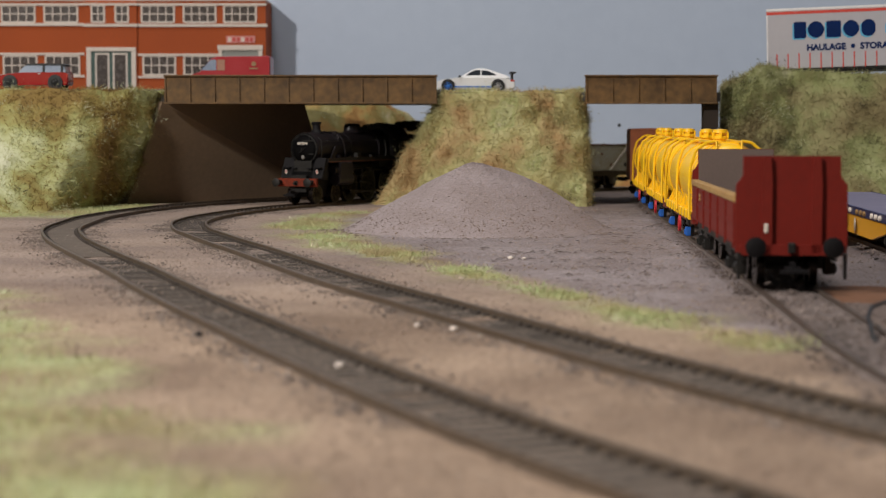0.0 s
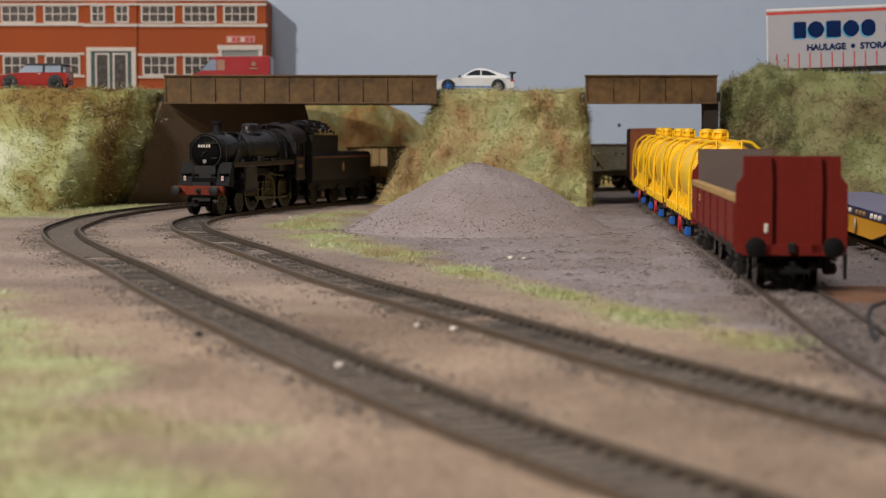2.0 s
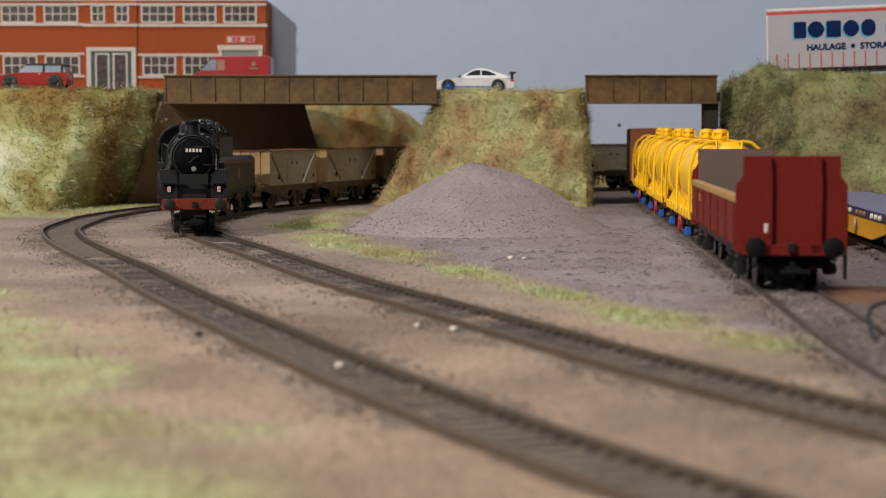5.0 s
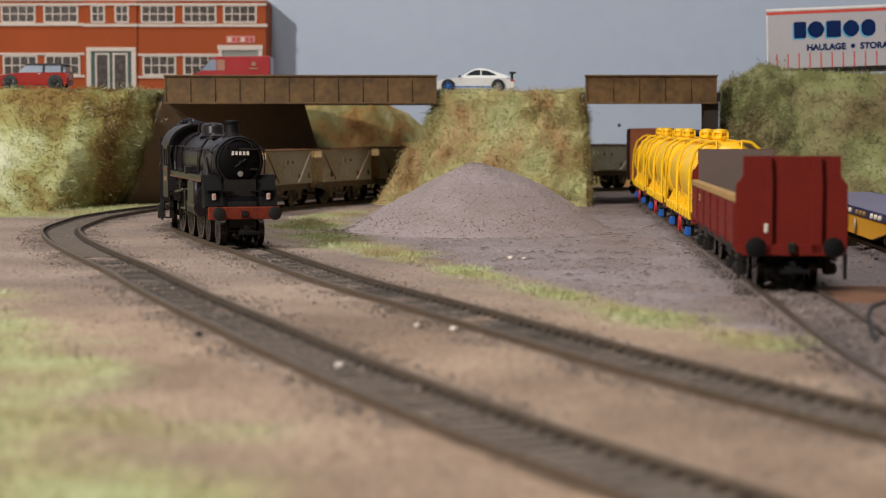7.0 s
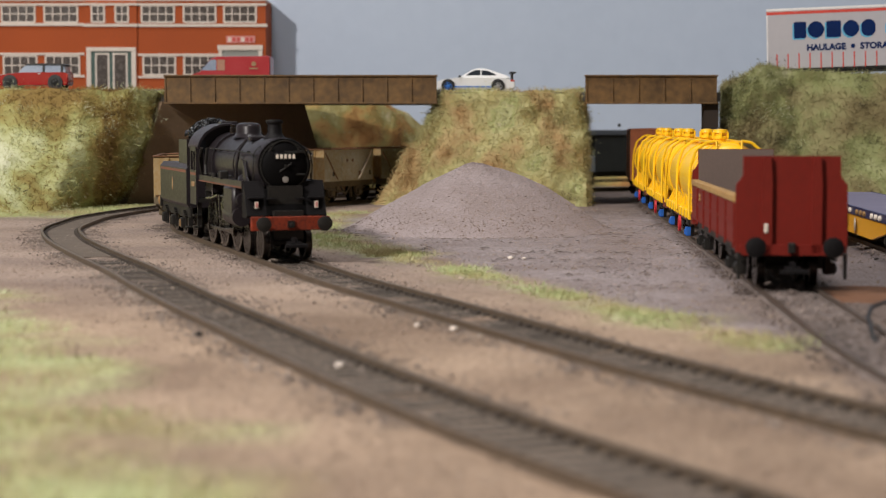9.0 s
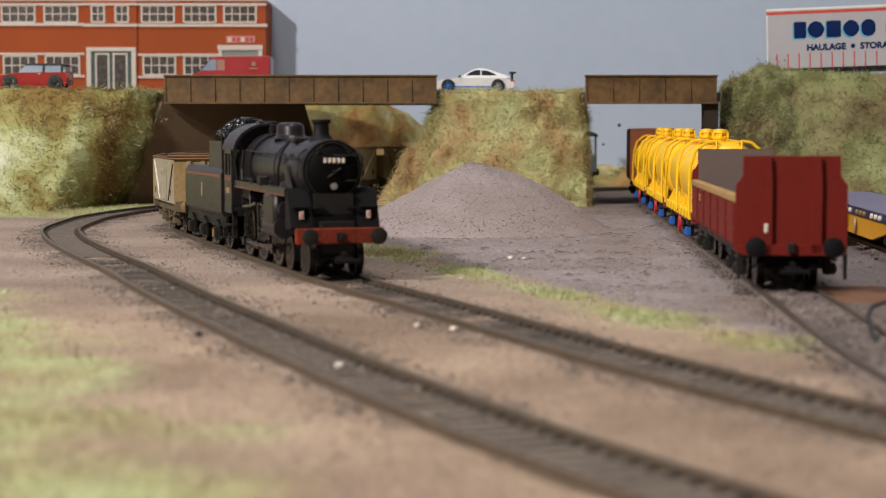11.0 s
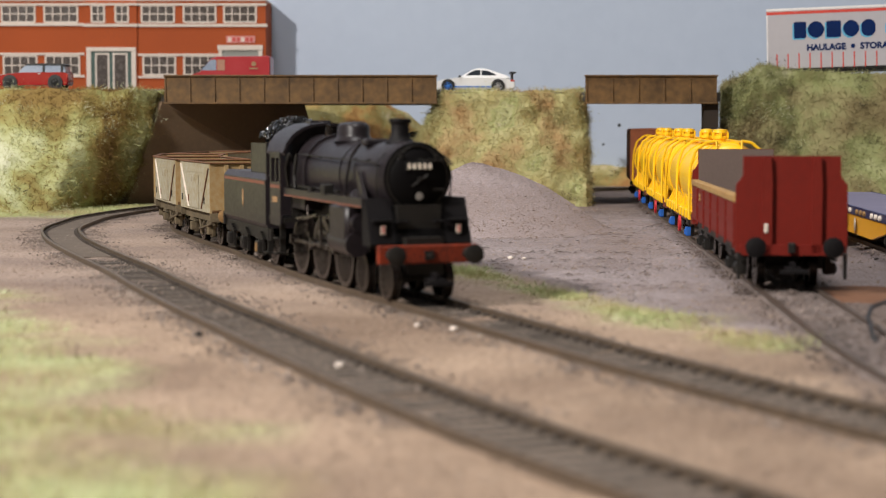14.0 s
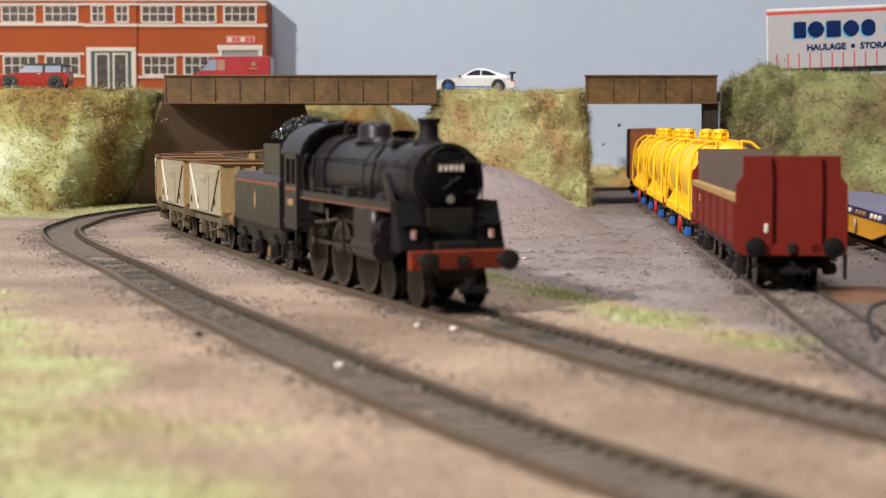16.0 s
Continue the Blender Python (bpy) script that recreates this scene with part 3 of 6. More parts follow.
girder(-178, -4, "long rusty brown riveted plate girder over the main tracks")
girder(91, 175, "short rusty brown plate girder over the yard track")
part("road_deck", box(B(), -178, 40, 1090, 1312, 64.6, 70.3), M_DECK, label="grey road deck carried across the railway", kind="structure")
part("road_deck", box(B(), 40.2, 178, 1090, 1180, 64.6, 70.3), M_DECK, label="grey road deck over the yard track", kind="structure")
part("road", box(B(), -520, -179.5, 1092, 1449, 64, 72.4), M_DECK, label="grey road in front of the building", kind="structure")
part("plateau", box(B(), 236, 520, 1112, 1449, -3, 81.5), M_DECK, label="raised ground behind the scrubby bank", kind="structure")
bm = B()
loft(bm, [[(-206, 1100, -3), (-214, 1106, -3), (-190, 1096, 64.4), (-180, 1090, 64.4)], [(-80, 1220, -3), (-88, 1228, -3), (-106, 1210, 64.4), (-98, 1202, 64.4)]])
part("abutment_wall", bm, M_ABUT, label="plain dark brown sloping bridge abutment wall", kind="structure")
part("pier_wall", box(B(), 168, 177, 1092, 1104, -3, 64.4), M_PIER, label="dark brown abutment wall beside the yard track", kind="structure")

# ---- tracks ----


def track(line, label, s0=0.0, s1=1e9, material=None, every=8.0, infill=False, buried=False, name="railway_track"):
    pts, step = line
    root = thing(name, Matrix(), label, "railway track", "railway tracks")
    material = material or M_RAIL
    s1 = min(s1, (len(pts) - 3) * step)

    def at_s(s):
        p = along(line, s)
        d = (along(line, s + 2) - along(line, s - 2)).normalized()
        return p, d, Vector((-d.y, d.x))

    for off in (-8.6, 8.6):
        bm, rings, s = B(), [], s0
        while s < s1:
            p, d, n = at_s(s)
            rings.append([(p.x + n.x * (off + w), p.y + n.y * (off + w), z) for w, z in ((-1.1, -2.4), (1.1, -2.4), (1.1, -2.1), (0.3, -1.8), (0.3, -0.9), (0.6, -0.7), (0.6, -0.05), (0.4, 0), (-0.4, 0), (-0.6, -0.05), (-0.6, -0.7), (-0.3, -0.9), (-0.3, -1.8), (-1.1, -2.1))])
            s += 6.0
        loft(bm, rings)
        part("rail", bm, material, root)
    if infill:
        bm, rings, s = B(), [], infill[0]
        while s < infill[1]:
            p, d, n = at_s(s)
            rings.append([(p.x + n.x * w, p.y + n.y * w, z) for w, z in ((-7.3, -3), (7.3, -3), (7.3, -1.62), (-7.3, -1.62))])
            s += 5.0
        loft(bm, rings)
        part("infill", bm, M_INFILL, root, "dark sunken filling between the rails")
    bm, rings, s = B(), [], s0
    while s < s1:
        p, d, n = at_s(s)
        rings.append([(p.x + n.x * w, p.y + n.y * w, z) for w, z in ((-9.2, -3.4), (9.2, -3.4), (8.0, -1.98), (-8.0, -1.98))] if not buried else [(p.x + n.x * w, p.y + n.y * w, z) for w, z in ((-11, -3.4), (11, -3.4), (8.6, -1.15 + 0.25 * noise.noise((s * 0.05, 1, 0))), (-8.6, -1.15 + 0.25 * noise.noise((s * 0.05, 7, 0))))])
        s += 6.0
    loft(bm, rings)
    part("ballast_bed", bm, M_YARDBED if buried else M_BED, root, "brown-grey gravel packed round the rails" if buried else "grimy brown ballast between the sleepers")
    # one sleeper with its two chairs, shared by all
    bm = B()
    box(bm, -1.15, 1.15, -8.3, 8.3, -3.6, -1.75)
    for off in (-8.6, 8.6):
        q = -1.8 if off > 0 else 1.8
        box(bm, -0.8, 0.8, off + q - 0.7, off + q + 0.7, -1.9, -1.0)
    me = None
    s, k = s0 + 4, 0
    while s < s1:
        p, d, n = at_s(s)
        m = at(p.x, p.y, random.uniform(-0.12, 0.12), 0, 0, math.degrees(math.atan2(d.y, d.x)) + random.uniform(-1.2, 1.2))
        if me is None:
            me = part("sleeper", bm, M_SLEEPER, root, m=m).data
        else:
            share("sleeper", me, root, m)
        s += every
    return root


YARD_LINE = spline([(158, 1330), (151, 1250), (141, 1130), (129, 940), (119.5, 770), (112.5, 640), (106, 530), (101, 450), (97, 380), (97, 310), (104, 230), (118, 140)])
SIDE_LINE = spline([(222, 1330), (215, 1180), (200, 900), (188, 700), (176, 560), (160, 450), (143, 370), (128, 300), (117, 235), (116, 160)])

# ---- rolling stock: x runs forward, z = 0 is the rail top ----


def solid(bm, outline, half, nose=0.0):
    """A body from a side outline of (x, z), as wide as half(x, z) says on both sides, with softened edges."""
    cx = sum(p[0] for p in outline) / len(outline)
    cz = sum(p[1] for p in outline) / len(outline)
    rings = []
    for k, sh in ((-1.0, 0.955), (-0.93, 0.99), (-0.8, 1.0), (0.8, 1.0), (0.93, 0.99), (1.0, 0.955)):
        rings.append([(cx + (x - cx) * (1 - (1 - sh) * 0.5), half(x, z) * k, cz + (z - cz) * sh) for x, z in outline])
    return loft(bm, rings)


def wheelset(parent, x, r, spokes, back=7.2, hub=M_CHASSIS):
    """An axle with two spoked wheels; its own origin lies on the axle."""
    bm = tube(B(), (0, -back, 0), (0, back, 0), 0.9, n=8)
    for sgn in (-1, 1):
        y = sgn * (back + 1.0)
        tube(bm, (0, y - 0.8, 0), (0, y + 0.8, 0), r * 0.26, n=12)
        for i in range(spokes):
            a = 2 * math.pi * i / spokes
            tube(bm, (0, y, 0), (r * 0.86 * math.cos(a), y, r * 0.86 * math.sin(a)), 0.42, n=4)
        if r > 8:
            a0 = 0.4
            prism_pts = [(r * 0.86 * math.cos(a0 + q), r * 0.86 * math.sin(a0 + q)) for q in (-0.5, -0.25, 0, 0.25, 0.5)]
            prism(bm, prism_pts, "y", y - 0.55, y + 0.55)
    ws = part("wheelset", bm, hub, parent, m=at(x, 0, r))
    for sgn in (-1, 1):
        y = sgn * (back + 1.0)
        bm = lathe(B(), [(r * 0.84, -1.0), (r, -1.0), (r, 0.9), (r + 0.7, 1.0), (r + 0.7, 1.5), (r * 0.84, 1.5), (r * 0.84, -1.0)], 28, Matrix.Translation((0, y, 0)) @ Matrix.Rotation(radians(90 * sgn), 4, "X"))
        part("tyre", bm, M_TYRE, ws, smooth=True)
    return ws


def buffer_set(parent, x, z, sgn=1, head=M_CHASSIS, r=2.6, reach=6.2):
    for y in (-11.4, 11.4):
        bm = lathe(B(), [(1.5, 0), (1.5, reach * 0.55), (0.9, reach * 0.6), (0.9, reach - 1.0), (r, reach - 0.9), (r, reach - 0.35), (r * 0.6, reach), (0, reach + 0.1)], 20, Matrix.Rotation(radians(90 * sgn), 4, "Y"))
        part("buffer", bm, head, parent, m=at(x, y, z), smooth=True)


def coupling(parent, x, sgn=1):
    bm = B()
    box(bm, x, x + sgn * 7.5, -2.2, 2.2, 6.0, 7.2)
    box(bm, x + sgn * 6.8, x + sgn * 7.8, -4.2, 4.2, 5.2, 6.6, 0.2)
    box(bm, x + sgn * 1.0, x + sgn * 6.5, -0.6, 0.6, 7.2, 8.6)
    part("coupling", bm, M_SMOKEBOX, parent)


def arc(r, a0, a1, n, cy=0.0, cz=0.0):
    return [(cy + r * math.sin(radians(a0 + (a1 - a0) * i / n)), cz + r * math.cos(radians(a0 + (a1 - a0) * i / n))) for i in range(n + 1)]


AXLES = {}
BZ = 34.6


def station(x):
    """Where a place along the engine lies once boiler and cab are drawn in to their lengths."""
    if x > -20:
        return x
    return -20 + (x + 20) * 0.898 if x > -113.5 else -104 + (x + 113.5) * 0.69


def set_out(vehicle, lengths, widths):
    """Draws the body of a vehicle in to its true length and width; wheels and rods stay."""
    for ob in vehicle.children_recursive:
        if ob.type == "MESH" and ob.name.split(".")[0] not in ("wheelset", "tyre", "coupling_rod", "connecting_rod", "buffer"):
            for v in ob.data.vertices:
                v.co.y *= widths(v.co.x / MM)
                v.co.x = lengths(v.co.x / MM) * MM


def build_locomotive():
    loco = thing("steam_locomotive", Matrix(), "weathered black steam locomotive with red buffer beam on the track", "locomotive")
    lie = Matrix.Rotation(radians(-90), 4, "Y")
    part("frame", box(box(box(B(), -138, -3, -5.5, 5.5, 7.5, 18), -40, -8, -6.5, 6.5, 16, 27), -128, -60, -6, 6, 12, 24), M_CHASSIS, loco)
    part("buffer_beam", box(B(), -2.2, 0, -14.7, 14.7, 11.0, 16.1, 0.25), M_BEAM, loco, "faded red buffer beam")
    buffer_set(loco, 0, 13.7, 1, r=2.75, reach=6.2)
    coupling(loco, 1.0)
    part("draw_hook", box(tube(B(), (0, 0, 13.2), (3.0, 0, 13.2), 0.7), 0, 0.5, -1.3, 1.3, 12.0, 14.6), M_CHASSIS, loco)
    # smokebox, door and boiler
    bm = lathe(B(), [(10.15, 34.5), (10.15, 10.6), (9.9, 10.1), (9.3, 10.0), (9.3, 10.4), (0, 10.4)], 40, lie @ Matrix.Scale(-1, 4, (0, 0, 1)))
    bmesh.ops.transform(bm, matrix=Matrix.Translation((0, 0, BZ)), verts=bm.verts)
    for v in bm.verts:
        v.co.x = -abs(v.co.x)
    part("smokebox", bm, M_BLACK, loco, smooth=True)
    part("smokebox_front", lathe(B(), [(10.0, -10.15), (10.0, -9.9), (9.0, -9.85), (0, -9.85)], 40, Matrix.Translation((0, 0, BZ)) @ Matrix.Rotation(radians(90), 4, "Y")), M_DOOR, loco, "deep black front ring of the smokebox", smooth=True)
    bm = B()
    prof = [(8.7, -10.2), (8.5, -9.8), (7.4, -9.0), (4.8, -8.2), (2.0, -7.9), (0, -7.85)]
    lathe(bm, prof, 40, Matrix.Translation((0, 0, BZ - 0.3)) @ Matrix.Rotation(radians(90), 4, "Y"))
    door = part("smokebox_door", bm, M_DOOR, loco, smooth=True)
    bm = B()
    tube(bm, (-8.0, -2.2, BZ - 2.4), (-7.3, 2.2, BZ + 0.8), 0.28)
    tube(bm, (-8.2, 0, BZ - 0.3), (-6.6, 0, BZ - 0.3), 0.55)
    part("door_dart", bm, M_CHASSIS, door)
    part("number_plate", box(B(), -8.9, -7.75, -4.0, 4.0, BZ + 1.9, BZ + 4.6, 0.1), M_SMOKEBOX, door)
    for i in range(5):
        y = -3.1 + i * 1.55
        part("plate_bar", box(B(), -7.8, -7.6, y - 0.5, y + 0.5, BZ + 2.45, BZ + 4.05, 0.1), M_CREAM, door)
    bm = lathe(B(), [(1.15, 0), (1.15, 0.3), (0.8, 0.35), (0, 0.35)], 16, Matrix.Translation((-8.4, 0, BZ - 5.2)) @ Matrix.Rotation(radians(90), 4, "Y"))
    part("shed_plate", bm, mat("plate_grey", (0.26, 0.24, 0.22), None, 0.5), door)
    for z in (-3.4, 4.9):
        part("hinge_strap", box(B(), -9.2, -8.3, -0.4, 7.6, BZ + z - 0.35, BZ + z + 0.35, 0.1), M_CHASSIS, door)
    part("door_rim", lathe(B(), [(8.75, -10.3), (9.3, -10.2), (9.3, -9.7), (8.85, -9.6), (8.75, -10.3)], 40, Matrix.Translation((0, 0, BZ - 0.1)) @ Matrix.Rotation(radians(90), 4, "Y")), M_CHASSIS, door, smooth=True)
    bm = wire(B(), [(-9.6, 7.4 * math.sin(radians(a)), BZ + 10.4 * math.cos(radians(a)) - 1.2) for a in range(-60, 61, 12)], 0.22)
    part("door_handrail", bm, M_CHASSIS, door)
    for y in (-5.2, 5.2):
        part("lamp_bracket", box(B(), -9.6, -8.2, y - 0.3, y + 0.3, BZ + 5.6, BZ + 6.6), M_CHASSIS, door)
    bm = lathe(B(), [(9.75, 34.0), (9.75, 34.6), (10.1, 60), (11.2, 96), (11.2, 118), (0, 118)], 40, lie)
    for v in bm.verts:
        v.co.x = -abs(v.co.x)
        v.co.z += BZ - 0.2
    part("boiler", bm, M_BLACK, loco, smooth=True)
    for x, r in ((-35, 10.0), (-57, 10.3), (-95, 11.4)):
        bm = lathe(B(), [(r - 0.3, -0.5), (r, -0.5), (r, 0.5), (r - 0.3, 0.5)], 40, Matrix.Translation((x, 0, BZ - 0.2)) @ Matrix.Rotation(radians(90), 4, "Y"))
        part("boiler_band", bm, M_BLACK, loco, smooth=True)
    bm = B()
    outline = [(-11.7, 22), (-11.9, 33)] + [(y, z + BZ) for y, z in arc(11.9, -88, 88, 14)] + [(11.9, 33), (11.7, 22)]
    prism(bm, outline, "x", -116, -94)
    part("firebox", bm, M_BLACK, loco, smooth=True)
    for y in (-12.2, 12.2):
        bm = wire(B(), [(-98, y, 40.0), (-70, y * 0.96, 39.6), (-36, y * 0.93, 39.2), (-14, y * 0.93, 39.0), (-12, y * 0.93, 38.2)], 0.28)
        for x in (-90, -76, -62, -48, -34, -20):
            tube(bm, (x, y * 0.86, 39.4), (x, y * 0.96, 39.4), 0.38)
        part("handrail", bm, M_CHASSIS, loco)
    bm = lathe(B(), [(4.6, 44.2), (3.3, 45.6), (2.75, 46.6), (2.65, 49.6), (3.2, 50.2), (3.35, 50.7), (3.2, 51.3), (2.3, 51.4), (2.2, 49.0), (0, 48.8)], 24, Matrix.Translation((-25.5, 0, 0)))
    part("chimney", bm, M_SMOKEBOX, loco, smooth=True)
    bm = lathe(B(), [(6.4, 44.4), (5.3, 45.6), (5.0, 46.4), (5.0, 48.6), (4.5, 49.7), (3.2, 50.3), (0, 50.5)], 28, Matrix.Translation((-76.5, 0, 0)) @ Matrix.Diagonal((1.45, 1, 1, 1)))
    part("dome", bm, M_BLACK, loco, smooth=True)
    for y in (-2.2, 2.2):
        part("safety_valve", lathe(B(), [(1.3, 46), (1.2, 48.2), (0.9, 48.4), (0.9, 49.6), (0, 49.7)], 12, Matrix.Translation((-99, y, 0))), M_TYRE, loco, smooth=True)
    for s in (-1, 1):
        bm = wire(B(), [(-14, s * 8.0, 41.6), (-13, s * 10.6, 39.6), (-12.6, s * 11.3, 34), (-13, s * 11.0, 29)], 0.28)
        part("front_handrail", bm, M_CHASSIS, loco)
        bm = wire(B(), [(-110, s * 13.5, 29.4), (-80, s * 12.6, 29.6), (-48, s * 12.4, 29.4)], 0.5)
        part("ejector_pipe", bm, M_CHASSIS, loco)
        part("sandbox_filler", tube(B(), (-76, s * 14.2, 28.4), (-76, s * 14.2, 30.2), 1.1, n=12), M_CHASSIS, loco)
        part("lubricator", box(B(), -58, -53.5, s * 14.3 - 1.6, s * 14.3 + 1.6, 28.4, 31.6, 0.3), M_CHASSIS, loco)
        part("apron_brace", wire(B(), [(-13.6, s * 8.0, 29.6), (-7.2, s * 6.8, 17.0)], 0.5), M_BLACK, loco)
        part("smokebox_stay", prism(B(), [(-30, 28.4), (-24, 28.4), (-31, 36), (-33, 36)], "y", s * 10.9 - 0.5, s * 10.9 + 0.5), M_BLACK, loco)
    for k in range(22):
        a = radians(-84 + 8 * k)
        part("rivet", lathe(B(), [(0.26, 0), (0.18, 0.16), (0, 0.2)], 6, Matrix.Translation((-12.2, 10.13 * math.sin(a), BZ + 10.13 * math.cos(a))) @ Matrix.Rotation(a, 4, "X").inverted()), M_SMOKEBOX, loco)
    part("top_feed", box(box(B(), -44, -40, -6.5, 6.5, 43.0, 45.4, 0.6), -43, -41, 6, 8.5, 38, 44, 0.5), M_BLACK, loco)
    bm = wire(B(), [(-42, -7.5, 44), (-43, -10.2, 40), (-44, -11.2, 34), (-45, -11.4, 28)], 0.55)
    wire(bm, [(-42, 7.5, 44), (-43, 10.2, 40), (-44, 11.2, 34), (-45, 11.4, 28)], 0.55)
    part("feed_pipe", bm, M_BLACK, loco, smooth=True)
    # running plate, front aprons and steps
    for s in (-1, 1):
        y0, y1 = sorted((s * 9.5, s * 15.4))
        part("plate_lining", box(B(), -112, -14, min(s * 15.5, s * 15.6), max(s * 15.5, s * 15.6), 26.1, 26.6), M_LINING, loco)
        part("running_plate", box(box(B(), -113, -13, y0, y1, 27.6, 28.4), -113, -13, min(s * 14.9, s * 15.5), max(s * 14.9, s * 15.5), 26.0, 28.7), M_BLACK, loco)
        bm = prism(B(), [(-14, 28.7), (-11.5, 28.9), (-6.2, 16.2), (-6.8, 15.4), (-14, 15.4)], "y", min(s * 7.6, s * 15.1), max(s * 7.6, s * 15.1))
        part("front_apron", bm, M_SMOKEBOX, loco)
        part("apron_step", box(B(), -9.8, -5.8, min(s * 8.4, s * 14.2), max(s * 8.4, s * 14.2), 22.4, 23.0), M_SMOKEBOX, loco)
        part("warning_flash", box(B(), -6.75, -6.45, s * 11.3 - 0.72, s * 11.3 + 0.72, 18.9, 21.4), M_CREAM, loco, "small white and red warning plate")
        part("flash_mark", box(B(), -6.45, -6.3, s * 11.3 - 0.4, s * 11.3 + 0.4, 19.3, 21.0), M_PINK, loco)
        # cylinder, slide bars and valve gear
        bm = tube(B(), (-48, s * 12.6, 15.2), (-27, s * 12.6, 14.8), 3.7, n=20)
        box(bm, -47, -28, s * 12.4 - 3.7, s * 12.4 + 3.7, 14.5, 26.5, 1.2)
        tube(bm, (-50, s * 12.4, 21.0), (-24, s * 12.4, 21.0), 2.7, n=14)
        part("cylinder", bm, M_BLACK, loco, smooth=True)
        bm = B()
        for z in (16.4, 12.4):
            box(bm, -70, -48, s * 13.0 - 0.7, s * 13.0 + 0.7, z - 0.35, z + 0.35)
        part("slide_bar", bm, M_ROD, loco)
        bm = B()
        wire(bm, [(-66, s * 14.6, 21.8), (-78, s * 14.6, 20.4), (-92, s * 14.6, 19.6)], 0.6)
        wire(bm, [(-80, s * 14.2, 24), (-79, s * 14.4, 20), (-80, s * 14.2, 16)], 0.5)
        wire(bm, [(-62, s * 14.8, 22), (-60.5, s * 14.8, 12)], 0.55)
        wire(bm, [(-50, s * 13, 21), (-62, s * 14.4, 21.6)], 0.5)
        part("valve_gear", bm, M_ROD, loco)
        bm = B()
        wire(bm, [(-36, s * 10.4, 29), (-32, s * 11.5, 26.5)], 1.9, n=10)
        part("steam_pipe", bm, M_BLACK, loco, smooth=True)
        bm = box(B(), -126, -124.5, s * 13.4 - 1.0, s * 13.4 + 1.0, 6.0, 18)
        box(bm, -128.5, -122.5, s * 14.6 - 1.8, s * 14.6 + 1.8, 6.0, 6.6)
        box(bm, -128.5, -122.5, s * 14.6 - 1.8, s * 14.6 + 1.8, 11.0, 11.6)
        part("cab_step", bm, M_CHASSIS, loco)
        bm = wire(B(), [(-104, s * 14.4, 40), (-106, s * 15.2, 36), (-108, s * 15.0, 29)], 0.7)
        wire(bm, [(-100, s * 12.8, 40), (-101, s * 13.4, 33), (-100, s * 13.4, 29)], 0.6)
        part("injector_pipe", bm, M_CHASSIS, loco, smooth=True)
    # deeper black than the side aprons, putting the shade below the smokebox into colour
    bm = prism(B(), [(-14, 15.5), (-6.85, 15.5), (-6.3, 16.3), (-10.4, 26.0), (-14, 26.0)], "y", -7.6, 7.6)
    part("centre_apron", bm, M_DOOR, loco)
    for y in (-5.5, 5.5):
        part("apron_bracket", box(B(), -9.6, -6.0, y - 1.6, y + 1.6, 22.0, 22.6), M_SMOKEBOX, loco)
    part("smokebox_saddle", prism(B(), [(-8, 15), (8, 15), (6.5, 27), (-6.5, 27)], "x", -33, -14), M_SMOKEBOX, loco)
    # cab: shell with window openings, roof, front sheet
    for s in (-1, 1):
        y0, y1 = sorted((s * 15.9, s * 16.6))
        bm = box(B(), -133, -113.5, y0, y1, 16.0, 30.5)
        box(bm, -133, -130.8, y0, y1, 30.5, 40.5), box(bm, -123.2, -121.6, y0, y1, 30.5, 38.5), box(bm, -115.5, -113.5, y0, y1, 30.5, 40.5)
        box(bm, -133, -113.5, y0, y1, 38.5, 41.0)
        side_sheet = part("cab_side", bm, M_BLACK, loco)
        part("lining", box(B(), -132.4, -114.2, min(s * 16.6, s * 16.7), max(s * 16.6, s * 16.7), 28.4, 29.5), M_LINING, side_sheet)
        part("number_bar", box(B(), -128, -119, min(s * 16.6, s * 16.72), max(s * 16.6, s * 16.72), 23.6, 25.6), M_CREST, side_sheet)
        part("window_frame", box(B(), -123, -122.2, min(s * 15.6, s * 15.9), max(s * 15.6, s * 15.9), 30.5, 38.5), M_CREAM, side_sheet)
    roof_o = [(16.75, 40.4), (15.6, 43.4), (13.4, 46.2), (10.0, 48.4), (6.0, 49.8), (0, 50.4), (-6.0, 49.8), (-10.0, 48.4), (-13.4, 46.2), (-15.6, 43.4), (-16.75, 40.4)]
    inner = [(y * 0.95, z - 0.9) for y, z in reversed(roof_o)]
    part("cab_roof", prism(B(), roof_o + inner, "x", -139, -108.5), M_BLACK, loco, smooth=True)
    part("roof_vent", box(B(), -128, -119, -4, 4, 49.7, 51.0, 0.4), M_BLACK, loco)
    bm = prism(B(), [(y * 0.97, z - 0.6) for y, z in roof_o] + [(-16, 27), (16, 27)], "x", -114.3, -113.3)
    part("cab_front", bm, M_BLACK, loco)
    for y in (-13.6, 13.6):
        part("spectacle_window", box(B(), -113.3, -113.1, y - 1.5, y + 1.5, 38.0, 43.0), M_GLASS, loco)
    part("cab_floor", box(box(B(), -141, -113, -15.5, 15.5, 17, 18.5), -116, -114.5, -12, 12, 18.5, 44), M_CHASSIS, loco)
    # wheels and rods
    axles = []
    for x, r, n in ((-10.5, 6.0, 10), (-33, 6.0, 10), (-51, 10.2, 15), (-75.5, 10.2, 15), (-100, 10.2, 15)):
        axles.append((wheelset(loco, x, r, n), x, r))
    part("bogie_frame", box(box(B(), -46, -7, -6.0, -5.0, 4, 9), -46, -7, 5.0, 6.0, 4, 9), M_CHASSIS, loco)
    rods = []
